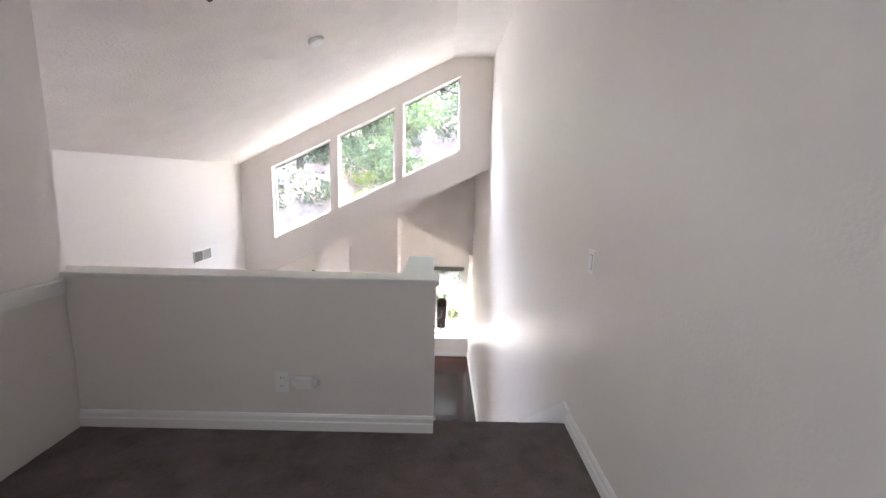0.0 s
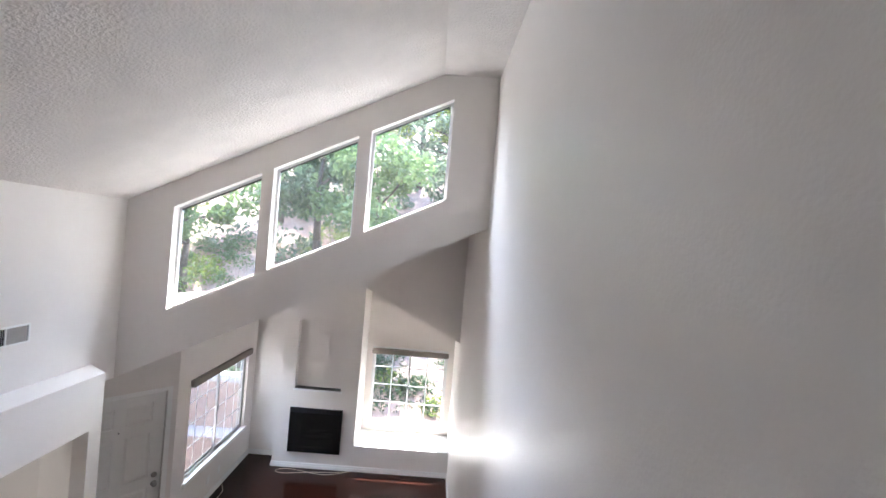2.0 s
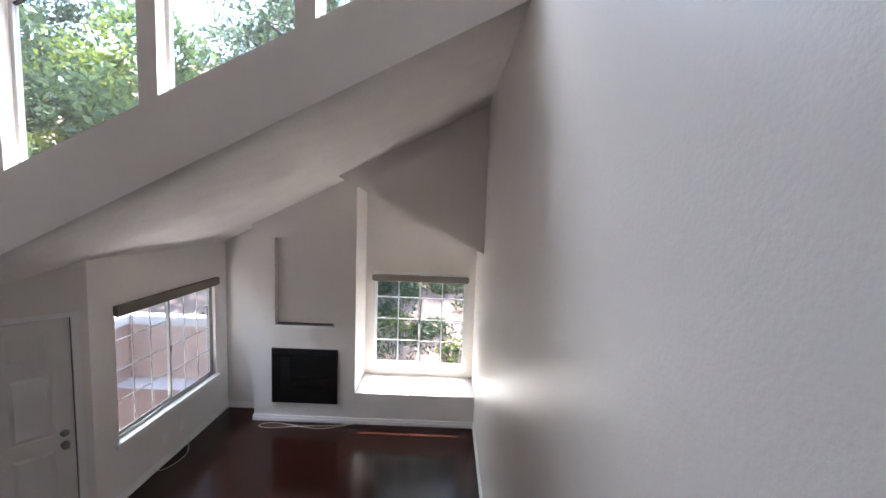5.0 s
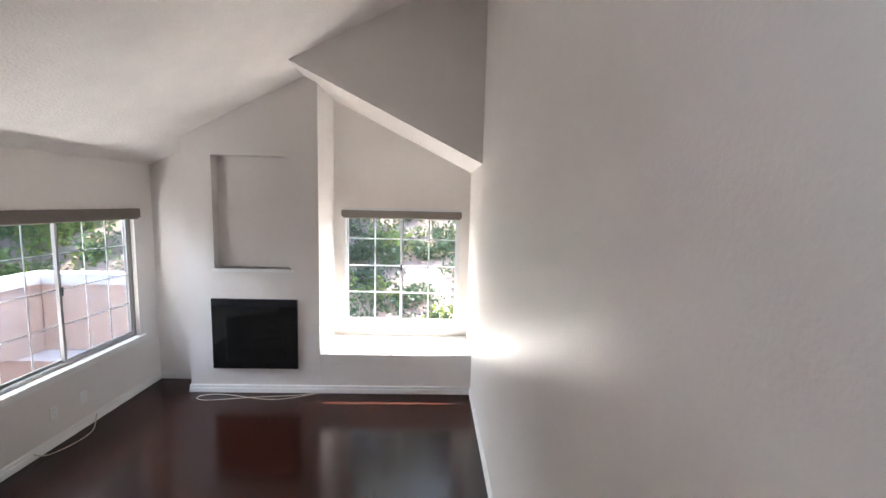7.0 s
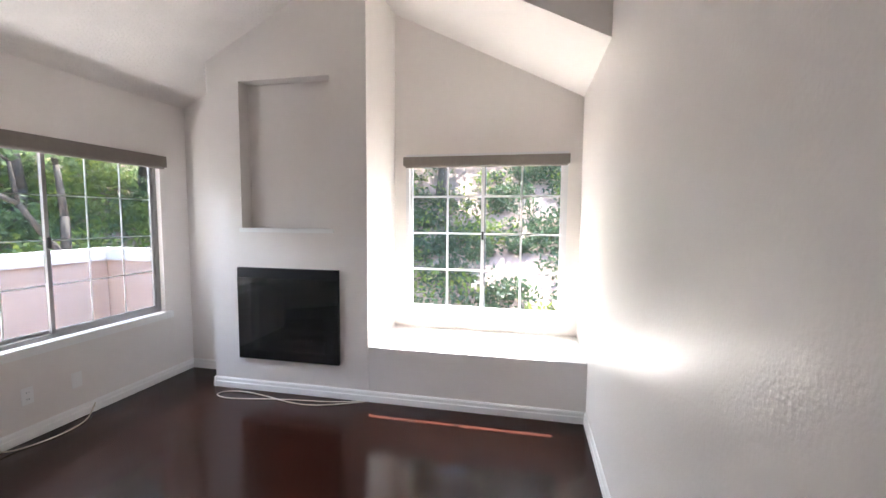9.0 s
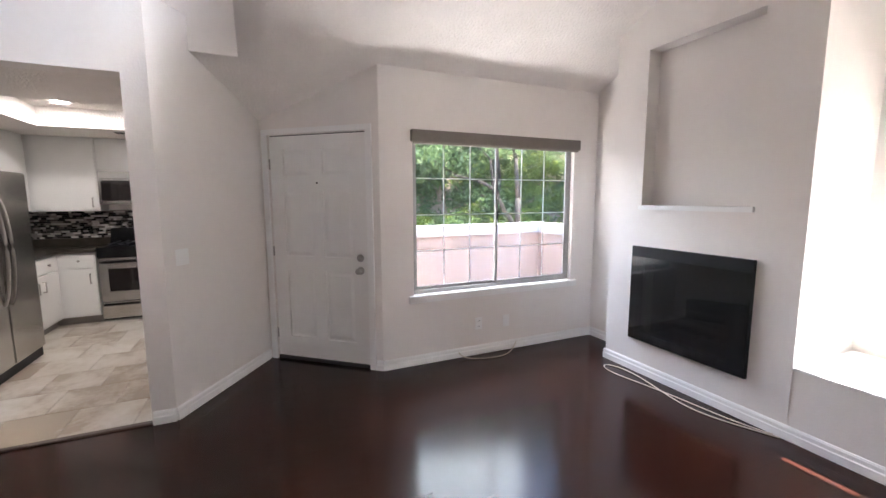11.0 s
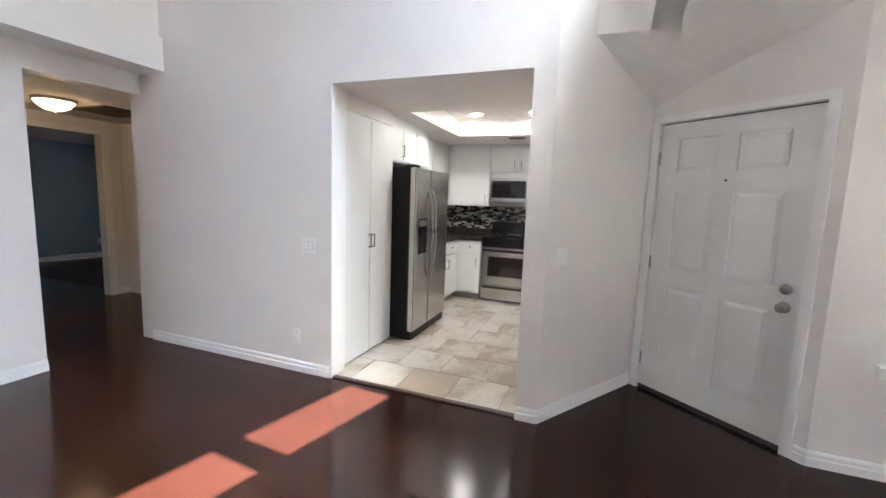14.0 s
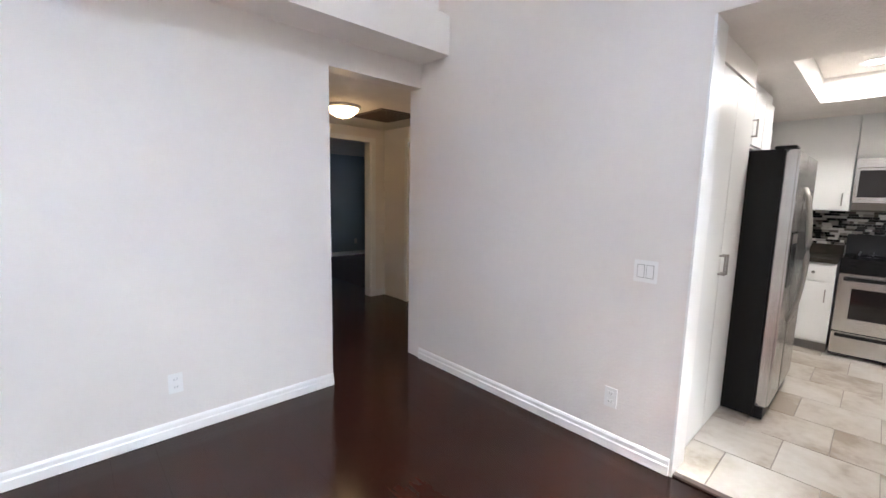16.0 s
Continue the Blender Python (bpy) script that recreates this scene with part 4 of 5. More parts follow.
# ---- front door ----
def panel_door(name, m, width, height, label, t=0.04, knob=True, panels=True):
    """Six-panel door; local x along it, the room on the side of -y."""
    ob = empty(name, (0, 0, 0), label, "door", kind="structure")
    ob.matrix_world = m
    st, mid = 0.135, 0.11
    pw = (width - 2 * st - mid) / 2
    rows = [(0.22, 0.85), (0.98, 1.56), (1.69, 1.93)] if panels else []
    xs = [(st, st + pw), (st + pw + mid, width - st)]
    bm = bmesh.new()
    cut, foot = 0.014, 0.034 if panels else 0.012
    box(bm, 0, width, cut, t, foot, height)
    zc = [foot] + [z for r in rows for z in r] + [height]
    if rows:
        for a, b in ((0, st), (st + pw, st + pw + mid), (width - st, width)):
            box(bm, a, b, 0, cut, foot, height)
        for xa, xb in xs:
            for i in range(0, len(zc), 2):
                box(bm, xa, xb, 0, cut, zc[i], zc[i + 1])
    else:
        box(bm, 0, width, 0, cut, foot, height)
    slab = part("slab", bm, DOORP, ob)
    for xa, xb in xs if rows else []:
        for za, zb in rows:
            bm = bmesh.new()
            e, g = 0.012, 0.040
            o = [(xa + e, cut - 0.001, za + e), (xb - e, cut - 0.001, za + e), (xb - e, cut - 0.001, zb - e), (xa + e, cut - 0.001, zb - e)]
            i2 = [(xa + g, 0.003, za + g), (xb - g, 0.003, za + g), (xb - g, 0.003, zb - g), (xa + g, 0.003, zb - g)]
            vo, vi = [bm.verts.new(v) for v in o], [bm.verts.new(v) for v in i2]
            bm.faces.new(vi)
            for i in range(4):
                bm.faces.new((vo[i], vo[(i + 1) % 4], vi[(i + 1) % 4], vi[i]))
            part("panel", bm, DOORP, ob)
    if knob:
        for z, nm in ((0.875, "knob"), (0.985, "deadbolt")):
            bm = bmesh.new()
            R = Matrix.Rotation(radians(90), 4, "X")
            prof = [(0.034, 0.0), (0.034, 0.007), (0.013, 0.012), (0.013, 0.03), (0.024, 0.04), (0.028, 0.055), (0.020, 0.066)] if nm == "knob" else [(0.033, 0), (0.033, 0.01), (0.026, 0.018), (0.026, 0.022)]
            lathe(bm, prof, (width - 0.07, 0, z), 20, R)
            part(nm, bm, CHROME, ob, "satin nickel", smooth=True)
        bm = bmesh.new()
        lathe(bm, [(0.008, 0), (0.008, 0.004)], (width / 2, 0, 1.63), 12, Matrix.Rotation(radians(90), 4, "X"))
        part("peephole", bm, SLOT, ob, "small dark peephole")
        for z in (0.25, 1.02, 1.80):
            bm = bmesh.new()
            tube(bm, (-0.004, -0.004, z - 0.045), (-0.004, -0.004, z + 0.045), 0.007)
            part("hinge", bm, CHROME, ob)
        part("sweep", bmb((-0.004, width + 0.004, -0.006, 0.04, 0.001, foot - 0.002)), SLOT, ob, "dark door sweep")
    return ob


panel_door("door_1", DW @ Matrix.Translation((0.083, 0.014, 0)), 0.944, 2.040, "closed white six-panel front door with nickel knob")
bm, gap_bm = bmesh.new(), bmesh.new()
for b in ((0.022, 0.074, -0.014, 0.0, 0.0, 2.053), (1.036, 1.092, -0.014, 0.0, 0.0, 2.053), (0.022, 1.092, -0.014, 0.0, 2.0535, 2.10)):
    box(bm, *b, m=DW)
# dark strips stand in for the shadow line between slab and casing
for b in ((0.0745, 0.0828, 0.035, 0.05, 0.0, 2.05), (1.0272, 1.0355, 0.035, 0.05, 0.0, 2.05), (0.083, 1.027, 0.035, 0.05, 2.041, 2.05)):
    box(gap_bm, *b, m=DW)
thing("door_gap_strip", gap_bm, SLOT, "dark strip imitating the shadow gap round the front door", "trim", kind="structure")
thing("door_casing", bm, TRIM, "white painted casing round the front door", "trim", kind="structure")

# ---- fireplace, niche ----
def fireplace():
    ob = empty("fireplace", (0, YF, 0), "black steel gas fireplace set in the chimney breast", "fireplace")
    x0, x1, z0, z1 = -0.51, 0.43, 0.292, 1.09
    o = 0.075
    for b in ((x0, x1, -0.03, -0.001, z1 - 0.13, z1), (x0, x1, -0.03, -0.001, z0, z0 + o), (x0, x0 + o + 0.05, -0.03, -0.001, z0 + o, z1 - 0.13), (x1 - o - 0.05, x1, -0.03, -0.001, z0 + o, z1 - 0.13)):
        part("surround_panel", bmb(b), BLACKM, ob)
    part("firebox", bmb((FX0 - 0.02, FX0 + 0.0, 0.132, 0.42, FZ0 - 0.02, FZ1 + 0.02), (FX1, FX1 + 0.02, 0.132, 0.42, FZ0 - 0.02, FZ1 + 0.02), (FX0 - 0.02, FX1 + 0.02, 0.42, 0.44, FZ0 - 0.02, FZ1 + 0.02), (FX0, FX1, 0.002, 0.42, FZ0 - 0.04, FZ0 - 0.001), (FX0, FX1, 0.132, 0.42, FZ1 + 0.001, FZ1 + 0.018)), BLACKM, ob)
    for i in range(5):
        x = -0.24 + i * 0.1
        part("grate_bar", bmb((x - 0.007, x + 0.007, 0.10, 0.34, FZ0 + 0.06, FZ0 + 0.075)), BLACK, ob)
    for (xa, ya, za, xb, yb, zb, r) in ((-0.28, 0.16, 0.475, 0.2, 0.18, 0.475, 0.04), (-0.2, 0.29, 0.48, 0.25, 0.27, 0.485, 0.045), (-0.18, 0.2, 0.555, 0.12, 0.27, 0.565, 0.035)):
        bm = bmesh.new()
        tube(bm, (xa, ya, za), (xb, yb, zb), r, r * 0.85, 10)
        part("log", bm, BARK, ob, "charred ceramic log")
    g = part("glass_front", bmb((x0 + 0.004, x1 - 0.004, -0.037, -0.0315, z0 + 0.004, z1 - 0.085)), TINT, ob, "smoked glass front")
    g.visible_shadow = False


fireplace()
structure("niche_shelf", [(NX0 - 0.015, NX1 + 0.03, YF - 0.022, YF + 0.128, NZ0 - 0.035, NZ0)], TRIM, "thin white shelf at the foot of the niche", "shelf", bevel=0.004)
bm = bmesh.new()
tube(bm, (BX0, 11.08, 0.30), (BX0 - 0.012, 11.08, 0.30), 0.026, seg=18)
tube(bm, (BX0 - 0.012, 11.08, 0.30), (BX0 - 0.03, 11.08, 0.30), 0.010, seg=12)
thing("gas_valve", bm, CHROME, "small round gas key valve on the chimney side", "valve")


def cable(pts, label, r=0.0045):
    cu = bpy.data.curves.new("cable", "CURVE")
    cu.dimensions, cu.bevel_depth, cu.bevel_resolution = "3D", r, 2
    sp = cu.splines.new("NURBS")
    sp.points.add(len(pts) - 1)
    sp.use_endpoint_u, sp.order_u = True, 4
    for p, q in zip(sp.points, pts):
        p.co = (*q, 1)
    cu.materials.append(CABLE)
    dg = bpy.context.evaluated_depsgraph_get()
    tmp = bpy.data.objects.new("cable", cu)
    scene.collection.objects.link(tmp)
    dg.update()
    me = bpy.data.meshes.new_from_object(tmp.evaluated_get(dg))
    bpy.data.objects.remove(tmp)
    tagged(new("cable", me), label, "cable")


z = 0.005
cable([(0.62, 10.87, z), (0.45, 10.80, z), (0.1, 10.78, z), (-0.25, 10.72, z), (-0.52, 10.66, z), (-0.66, 10.72, z), (-0.62, 10.80, z), (-0.40, 10.83, z + 0.004), (-0.05, 10.74, z), (0.15, 10.70, z), (0.35, 10.72, z), (0.55, 10.82, z), (0.66, 10.865, z)], "ivory cable lying in a loop before the fireplace")
cable([(-1.33, 9.62, 0.06), (-1.30, 9.64, 0.012), (-1.24, 9.75, z), (-1.20, 9.92, z), (-1.21, 10.06, z), (-1.27, 10.16, z), (-1.315, 10.22, 0.02), (-1.33, 10.26, 0.07)], "ivory cable sagging along the patio wall")

# ---- switches, outlets, vent, smoke alarm ----
def plate(name, m, kind, label, w=0.072, h=0.116):
    """A wall plate; local x along the wall, z up, y away from the room."""
    ob = empty(name, (0, 0, 0), label, kind)
    ob.matrix_world = m
    part("cover", bmb((-w / 2, w / 2, -0.006, 0.0, -h / 2, h / 2)), PLASTIC, ob, bevel=0.002)
    if kind == "outlet":
        for zz in (-0.024, 0.024):
            soc = part("socket", bmb((-0.017, 0.017, -0.008, -0.0055, zz - 0.014, zz + 0.014)), PLASTIC, ob, bevel=0.002)
            part("slot", bmb((-0.008, -0.006, -0.0088, -0.007, zz - 0.004, zz + 0.006), (0.006, 0.008, -0.0088, -0.007, zz - 0.004, zz + 0.006)), SLOT, soc)
    elif kind == "light switch":
        n = 2 if w > 0.1 else 1
        for i in range(n):
            cx = (i - (n - 1) / 2) * 0.046
            # raised grey border, its colour stands for the shaded gap round the rocker
            part("rocker_gap_shade", bmb((cx - 0.0185, cx + 0.0185, -0.0068, -0.0055, -0.035, 0.035)), TOEKICK, ob)
            part("rocker", bmb((cx - 0.0165, cx + 0.0165, -0.0095, -0.0055, -0.033, 0.033)), PLASTIC, ob, bevel=0.003)
    return ob


TOX = lambda x, y, z: Matrix.Translation((x, y, z)) @ Matrix.Rotation(radians(90), 4, "Z")
plate("outlet", TOX(XW + 0.0005, 9.84, 0.305), "outlet", "white outlet below the patio window")
plate("blank_plate", TOX(XW + 0.0005, 10.15, 0.295), "plate", "white blank wall plate below the patio window")
plate("outlet", TOX(XK + 0.0005, 5.463, 0.303), "outlet", "white outlet beside the kitchen opening")
plate("light_switch", TOX(XK + 0.0005, 5.593, 1.047), "light switch", "white double rocker switch beside the kitchen opening", 0.118)
plate("outlet", Matrix.Translation((0.652, 3.7405, 0.316)) @ Matrix.Rotation(radians(180), 4, "Z"), "outlet", "white outlet on the wall under the loft")
DM = Matrix.Translation((XK, 7.40, 0)) @ Matrix.Rotation(math.atan2(0.62, -0.95), 4, "Z")
plate("light_switch", DM @ Matrix.Translation((0.155, -0.0005, 1.10)) @ Matrix.Rotation(radians(180), 4, "Z"), "light switch", "white double rocker switch beside the front door", 0.118)
plate("light_switch", Matrix.Translation((XR - 0.0005, 3.38, 3.88)) @ Matrix.Rotation(radians(-90), 4, "Z"), "light switch", "white rocker switch on the stair wall")
plate("outlet", Matrix.Translation((0.875, 3.4445, 3.20)), "outlet", "white outlet on the loft half wall")
bm = bmb((0.935, 1.06, 3.395, 3.4445, 3.175, 3.245))
thing("plug_in_device", bm, PLASTIC, "rounded white plug-in device on the half wall", "device", bevel=0.018)


def vent(m, w, h, label):
    ob = empty("air_vent", (0, 0, 0), label, "vent")
    ob.matrix_world = m
    part("backing", bmb((-w / 2, w / 2, -0.004, -0.001, -h / 2, h / 2)), SLOT, ob)
    e = 0.014
    part("frame", bmb((-w / 2 - e, w / 2 + e, -0.012, -0.0005, h / 2, h / 2 + e), (-w / 2 - e, w / 2 + e, -0.012, -0.0005, -h / 2 - e, -h / 2), (-w / 2 - e, -w / 2, -0.012, -0.0005, -h / 2, h / 2), (w / 2, w / 2 + e, -0.012, -0.0005, -h / 2, h / 2), (-0.006, 0.006, -0.012, -0.004, -h / 2, h / 2)), PLASTIC, ob)
    for side in (-1, 1):
        for i in range(12):
            x = side * (w / 2 - 0.008) * (i + 0.7) / 12.5
            R = Matrix.Translation((x, -0.008, 0)) @ Matrix.Rotation(radians(38 * side), 4, "Z")
            bm = bmesh.new()
            box(bm, -0.0008, 0.0008, -0.006, 0.004, -h / 2, h / 2, m=R)
            part("slat", bm, PLASTIC, ob)


vent(TOX(XU + 0.0005, 6.745, 3.20), 0.36, 0.13, "white two-way air vent high on the wall")


def smoke_alarm(x, y):
    a = math.atan(0.5)
    M = Matrix.Translation((x, y, upc(x))) @ Matrix.Rotation(-a, 4, "Y")
    ob = empty("smoke_alarm", (0, 0, 0), "round white smoke alarm on the sloping ceiling", "smoke alarm")
    ob.matrix_world = M
    bm = bmesh.new()
    lathe(bm, [(0.05, -0.035), (0.066, -0.028), (0.07, -0.012), (0.07, 0.0)], (0, 0, 0), 28)
    part("body", bm, PLASTIC, ob, smooth=False)
    bm = bmesh.new()
    lathe(bm, [(0.02, -0.038), (0.024, -0.034)], (0, 0, 0), 18)
    part("grille", bm, TRIM, ob)


smoke_alarm(0.556, 5.257)

# small dark pendant on the loft ceiling
ob = empty("pendant_lamp", (0.434, 3.80, upc(0.434)), "small dark pendant lamp on the loft ceiling", "lamp")
bm = bmesh.new()
lathe(bm, [(0.03, -0.02), (0.045, 0.0), (0.045, 0.03)], (0, 0, 0), 16)
part("canopy", bm, RAILW, ob)
bm = bmesh.new()
tube(bm, (0, 0, -0.02), (0, 0, -0.16), 0.006)
part("rod", bm, RAILW, ob)
bm = bmesh.new()
lathe(bm, [(0.004, -0.215), (0.018, -0.205), (0.024, -0.185), (0.016, -0.165), (0.006, -0.158)], (0, 0, 0), 16)
part("finial", bm, RAILW, ob, smooth=True)

# ---- hall ----
ob = empty("ceiling_light", (-1.05, 2.65, 2.28), "flush dome ceiling light glowing warm", "ceiling light")
bm = bmesh.new()
lathe(bm, [(0.165, -0.028), (0.175, -0.02), (0.175, -0.001)], (0, 0, 0), 32)
part("rim", bm, CHROME, ob, "satin metal rim")
bm = bmesh.new()
lathe(bm, [(0.02, -0.118), (0.07, -0.108), (0.115, -0.082), (0.145, -0.05), (0.155, -0.03)], (0, 0, 0), 32)
part("bowl", bm, LAMPGLASS, ob, "warm glowing glass bowl", smooth=True).visible_shadow = False
bm = bmesh.new()
lathe(bm, [(0.004, -0.135), (0.012, -0.128), (0.012, -0.117)], (0, 0, 0), 14)
part("finial", bm, CHROME, ob)
ob = empty("return_grille", (-1.62, 2.55, 2.28), "brown slatted air return grille in the hall ceiling", "grille")
part("frame", bmb((-0.25, 0.25, -0.3, -0.27, -0.012, -0.001), (-0.25, 0.25, 0.27, 0.3, -0.012, -0.001), (-0.25, -0.22, -0.27, 0.27, -0.012, -0.001), (0.22, 0.25, -0.27, 0.27, -0.012, -0.001)), RAILW, ob)
for i in range(14):
    y = -0.25 + i * 0.0385
    part("slat", bmb((-0.22, 0.22, y, y + 0.016, -0.009, -0.004)), RAILW, ob)
bm = bmb((-2.085, -2.02, 1.65, 1.664, 0, 2.16), (-1.20, -1.135, 1.65, 1.664, 0, 2.16), (-2.02, -1.20, 1.65, 1.664, 2.10, 2.16), (-2.02, -2.005, 1.512, 1.65, 0, 2.10))
thing("bedroom_casing", bm, TRIM, "cream casing round the bedroom doorway", "trim", kind="structure")
panel_door("door_2", Matrix.Translation((-2.26, 2.185, 0)) @ Matrix.Rotation(radians(90), 4, "Z"), 0.76, 2.06, "closed white flush closet door in the hall", knob=False, panels=False)
bm = bmb((-2.24, -2.226, 2.12, 2.18, 0, 2.14), (-2.24, -2.226, 2.95, 3.01, 0, 2.14), (-2.24, -2.226, 2.18, 2.95, 2.08, 2.14))
thing("closet_casing", bm, TRIM, "white casing round the closet door", "trim", kind="structure")
plate("outlet", Matrix.Translation((-3.95, -1.9995, 0.32)) @ Matrix.Rotation(radians(180), 4, "Z"), "outlet", "white outlet on the bedroom wall")

# ---- kitchen ----
def pull(parent, x, y, z, length, axis="z", out=(0, 1)):
    """A square bar pull standing off a front."""
    ox, oy = out
    bm = bmesh.new()
    s, d = 0.005, 0.03
    bx, by = x + ox * d, y + oy * d
    h = length / 2
    if axis == "z":
        box(bm, bx - s, bx + s, by - s, by + s, z - h, z + h)
        for zz in (z - h + 0.006, z + h - 0.006):
            box(bm, min(x, bx) - (s if not ox else 0), max(x, bx) + (s if not ox else 0), min(y, by) - (s if not oy else 0), max(y, by) + (s if not oy else 0), zz - s, zz + s)
    part("handle", bm, CHROME, parent, "satin nickel bar handle")


def knob(parent, x, y, z, out=(0, 1)):
    bm = bmesh.new()
    o = Vector((out[0], out[1], 0))
    p = Vector((x, y, z))
    tube(bm, p, p + o * 0.015, 0.006)
    tube(bm, p + o * 0.015, p + o * 0.028, 0.014, 0.013, 14)
    part("knob", bm, CHROME, parent, "round nickel knob")


def cabinet(name, x0, x1, y0, y1, z0, z1, fronts, facing, label, toe=0.0, group=""):
    """A cabinet box with overlay fronts. facing: 'y' fronts on the +y side, 'x' on the +x side, '-y' on the -y side.
    fronts: rows of (a0, a1, za, zb, handle, ha, hz)."""
    ob = empty(name, (0, 0, 0), label, "cabinet", group)
    body = bmb((x0, x1, y0, y1, z0 + toe, z1))
    part("body", body, CABW, ob)
    if toe:
        d = 0.06
        tx1, ty1, ty0 = (x1 - d, y1, y0) if facing == "x" else (x1, y1 - d, y0) if facing == "y" else (x1, y1, y0 + d)
        part("toe_kick", bmb((x0, tx1, ty0, ty1, z0, z0 + toe - 0.001)), TOEKICK, ob, "grey toe kick")
    for a0, a1, za, zb, hk, ha, hz in fronts:
        t = 0.019
        if facing == "x":
            b, o, hp = (x1 + 0.001, x1 + t, a0, a1, za, zb), (1, 0), (x1 + t, ha, hz)
        elif facing == "y":
            b, o, hp = (a0, a1, y1 + 0.001, y1 + t, za, zb), (0, 1), (ha, y1 + t, hz)
        else:
            b, o, hp = (a0, a1, y0 - t, y0 - 0.001, za, zb), (0, -1), (ha, y0 - t, hz)
        dr = part("drawer" if zb - za < 0.25 else "door", bmb(b), CABW, ob, bevel=0.002)
        if hk == "pull":
            pull(dr, *hp, 0.12, "z", o)
        elif hk == "knob":
            knob(dr, *hp, o)
    return ob


# pantry beside the opening
cabinet("pantry_cabinet", -2.165, -1.335, KS, 5.762, 0.0, 2.12, [(-1.745, -1.345, 0.03, 2.10, "pull", -1.722, 1.05), (-2.155, -1.750, 0.03, 2.10, "pull", -1.776, 1.05)], "y", "tall white pantry cabinet with two flat doors")
structure("pantry_filler", [(-2.165, XK - T, KS, 5.775, 2.121, 2.249), (-1.334, XK - T, KS, 5.795, 0.0, 2.12)], WALL, "white filler above the pantry", "trim")
structure("opening_trim", [(XK - T - 0.04, XK + 0.004, 5.7955, 5.806, 0.0, 2.245)], TRIM, "white jamb board of the kitchen opening", "trim")


def fridge():
    ob = empty("refrigerator", (-3.08, 5.16, 0), "stainless side-by-side refrigerator with black sides", "refrigerator")
    W, D, H = 0.91, 0.80, 1.74
    part("body", bmb((0, W, 0, D - 0.002, 0.02, H)), FRIDGESIDE, ob, "black textured sides", bevel=0.006)
    part("hinge_cover", bmb((W - 0.14, W - 0.02, D - 0.06, D + 0.05, H + 0.001, H + 0.022)), BLACK, ob, bevel=0.005)
    split = 0.54
    for nm, a, b in (("fridge_door", 0.004, split - 0.004), ("freezer_door", split + 0.004, W - 0.004)):
        dr = part(nm, bmb((a, b, D + 0.004, D + 0.07, 0.10, H - 0.005)), STEEL, ob, "brushed stainless steel", bevel=0.012)
        hx = split - 0.045 if nm == "fridge_door" else split + 0.045
        bm = bmesh.new()
        pts = [Vector((hx, D + 0.07 + 0.055 * math.sin(math.pi * i / 12) ** 0.6 + 0.001, 0.62 + 0.90 * i / 12)) for i in range(13)]
        pipe(bm, pts, 0.012)
        part("handle", bm, CHROME, dr, "bowed steel handle", smooth=True)
        if nm == "freezer_door":
            part("dispenser", bmb((a + 0.07, b - 0.075, D + 0.066, D + 0.073, 0.88, 1.24)), BLACK, dr, "black ice and water dispenser", bevel=0.006)
            part("dispenser_panel", bmb((a + 0.09, b - 0.095, D + 0.0735, D + 0.076, 1.16, 1.22)), CHROME, dr)
    part("kick_grille", bmb((0.01, W - 0.01, D - 0.02, D + 0.045, 0.012, 0.095)), BLACKM, ob, "black kick grille")
    for x in (0.05, W - 0.05):
        part("foot", bmb((x - 0.02, x + 0.02, 0.05, 0.09, 0.006, 0.0195)), BLACKM, ob)


fridge()
cabinet("upper_cabinet", -3.17, -2.20, KS, 5.70, 1.80, 2.248, [(-2.50, -2.215, 1.815, 2.17, "pull", -2.475, 1.92), (-2.83, -2.515, 1.815, 2.17, "", 0, 0), (-3.16, -2.845, 1.815, 2.17, "", 0, 0)], "y", "white wall cabinet above the refrigerator")
cabinet("upper_cabinet", -4.47, -3.175, KS, 5.50, 1.36, 2.248, [(-3.80, -3.19, 1.38, 2.17, "", 0, 0), (-4.44, -3.815, 1.38, 2.17, "", 0, 0)], "y", "white wall cabinet in the kitchen corner")
cabinet("upper_cabinet", KX, -4.47, 5.505, 6.165, 1.35, 2.248, [(5.56, 6.155, 1.36, 2.20, "pull", 6.11, 1.46)], "x", "white wall cabinet beside the microwave")
cabinet("upper_cabinet", KX, -4.47, 6.17, 6.975, 1.845, 2.248, [(6.18, 6.57, 1.86, 2.20, "pull", 6.525, 1.95), (6.578, 6.965, 1.86, 2.20, "pull", 6.62, 1.95)], "x", "white wall cabinet above the microwave")
cabinet("upper_cabinet", KX, -4.47, 6.98, 7.58, 1.35, 2.248, [(6.99, 7.57, 1.36, 2.20, "pull", 7.035, 1.46)], "x", "white wall cabinet beside the microwave")
cabinet("upper_cabinet", -4.46, -2.75, 7.62, KN, 1.36, 2.248, [(-3.88, -3.32, 1.38, 2.20, "pull", -3.36, 1.48), (-3.31, -2.76, 1.38, 2.20, "pull", -3.27, 1.48), (-4.44, -3.89, 1.38, 2.20, "", 0, 0)], "-y", "white wall cabinet on the kitchen side wall")
cabinet("base_cabinet", -4.14, -3.10, KS, 5.80, 0.0, 0.868, [(-3.60, -3.12, 0.12, 0.68, "pull", -3.56, 0.56), (-3.60, -3.12, 0.70, 0.85, "knob", -3.36, 0.775), (-4.10, -3.62, 0.12, 0.68, "pull", -3.70, 0.56), (-4.10, -3.62, 0.70, 0.85, "knob", -3.86, 0.775)], "y", "white base cabinet with drawers beside the refrigerator", toe=0.10)
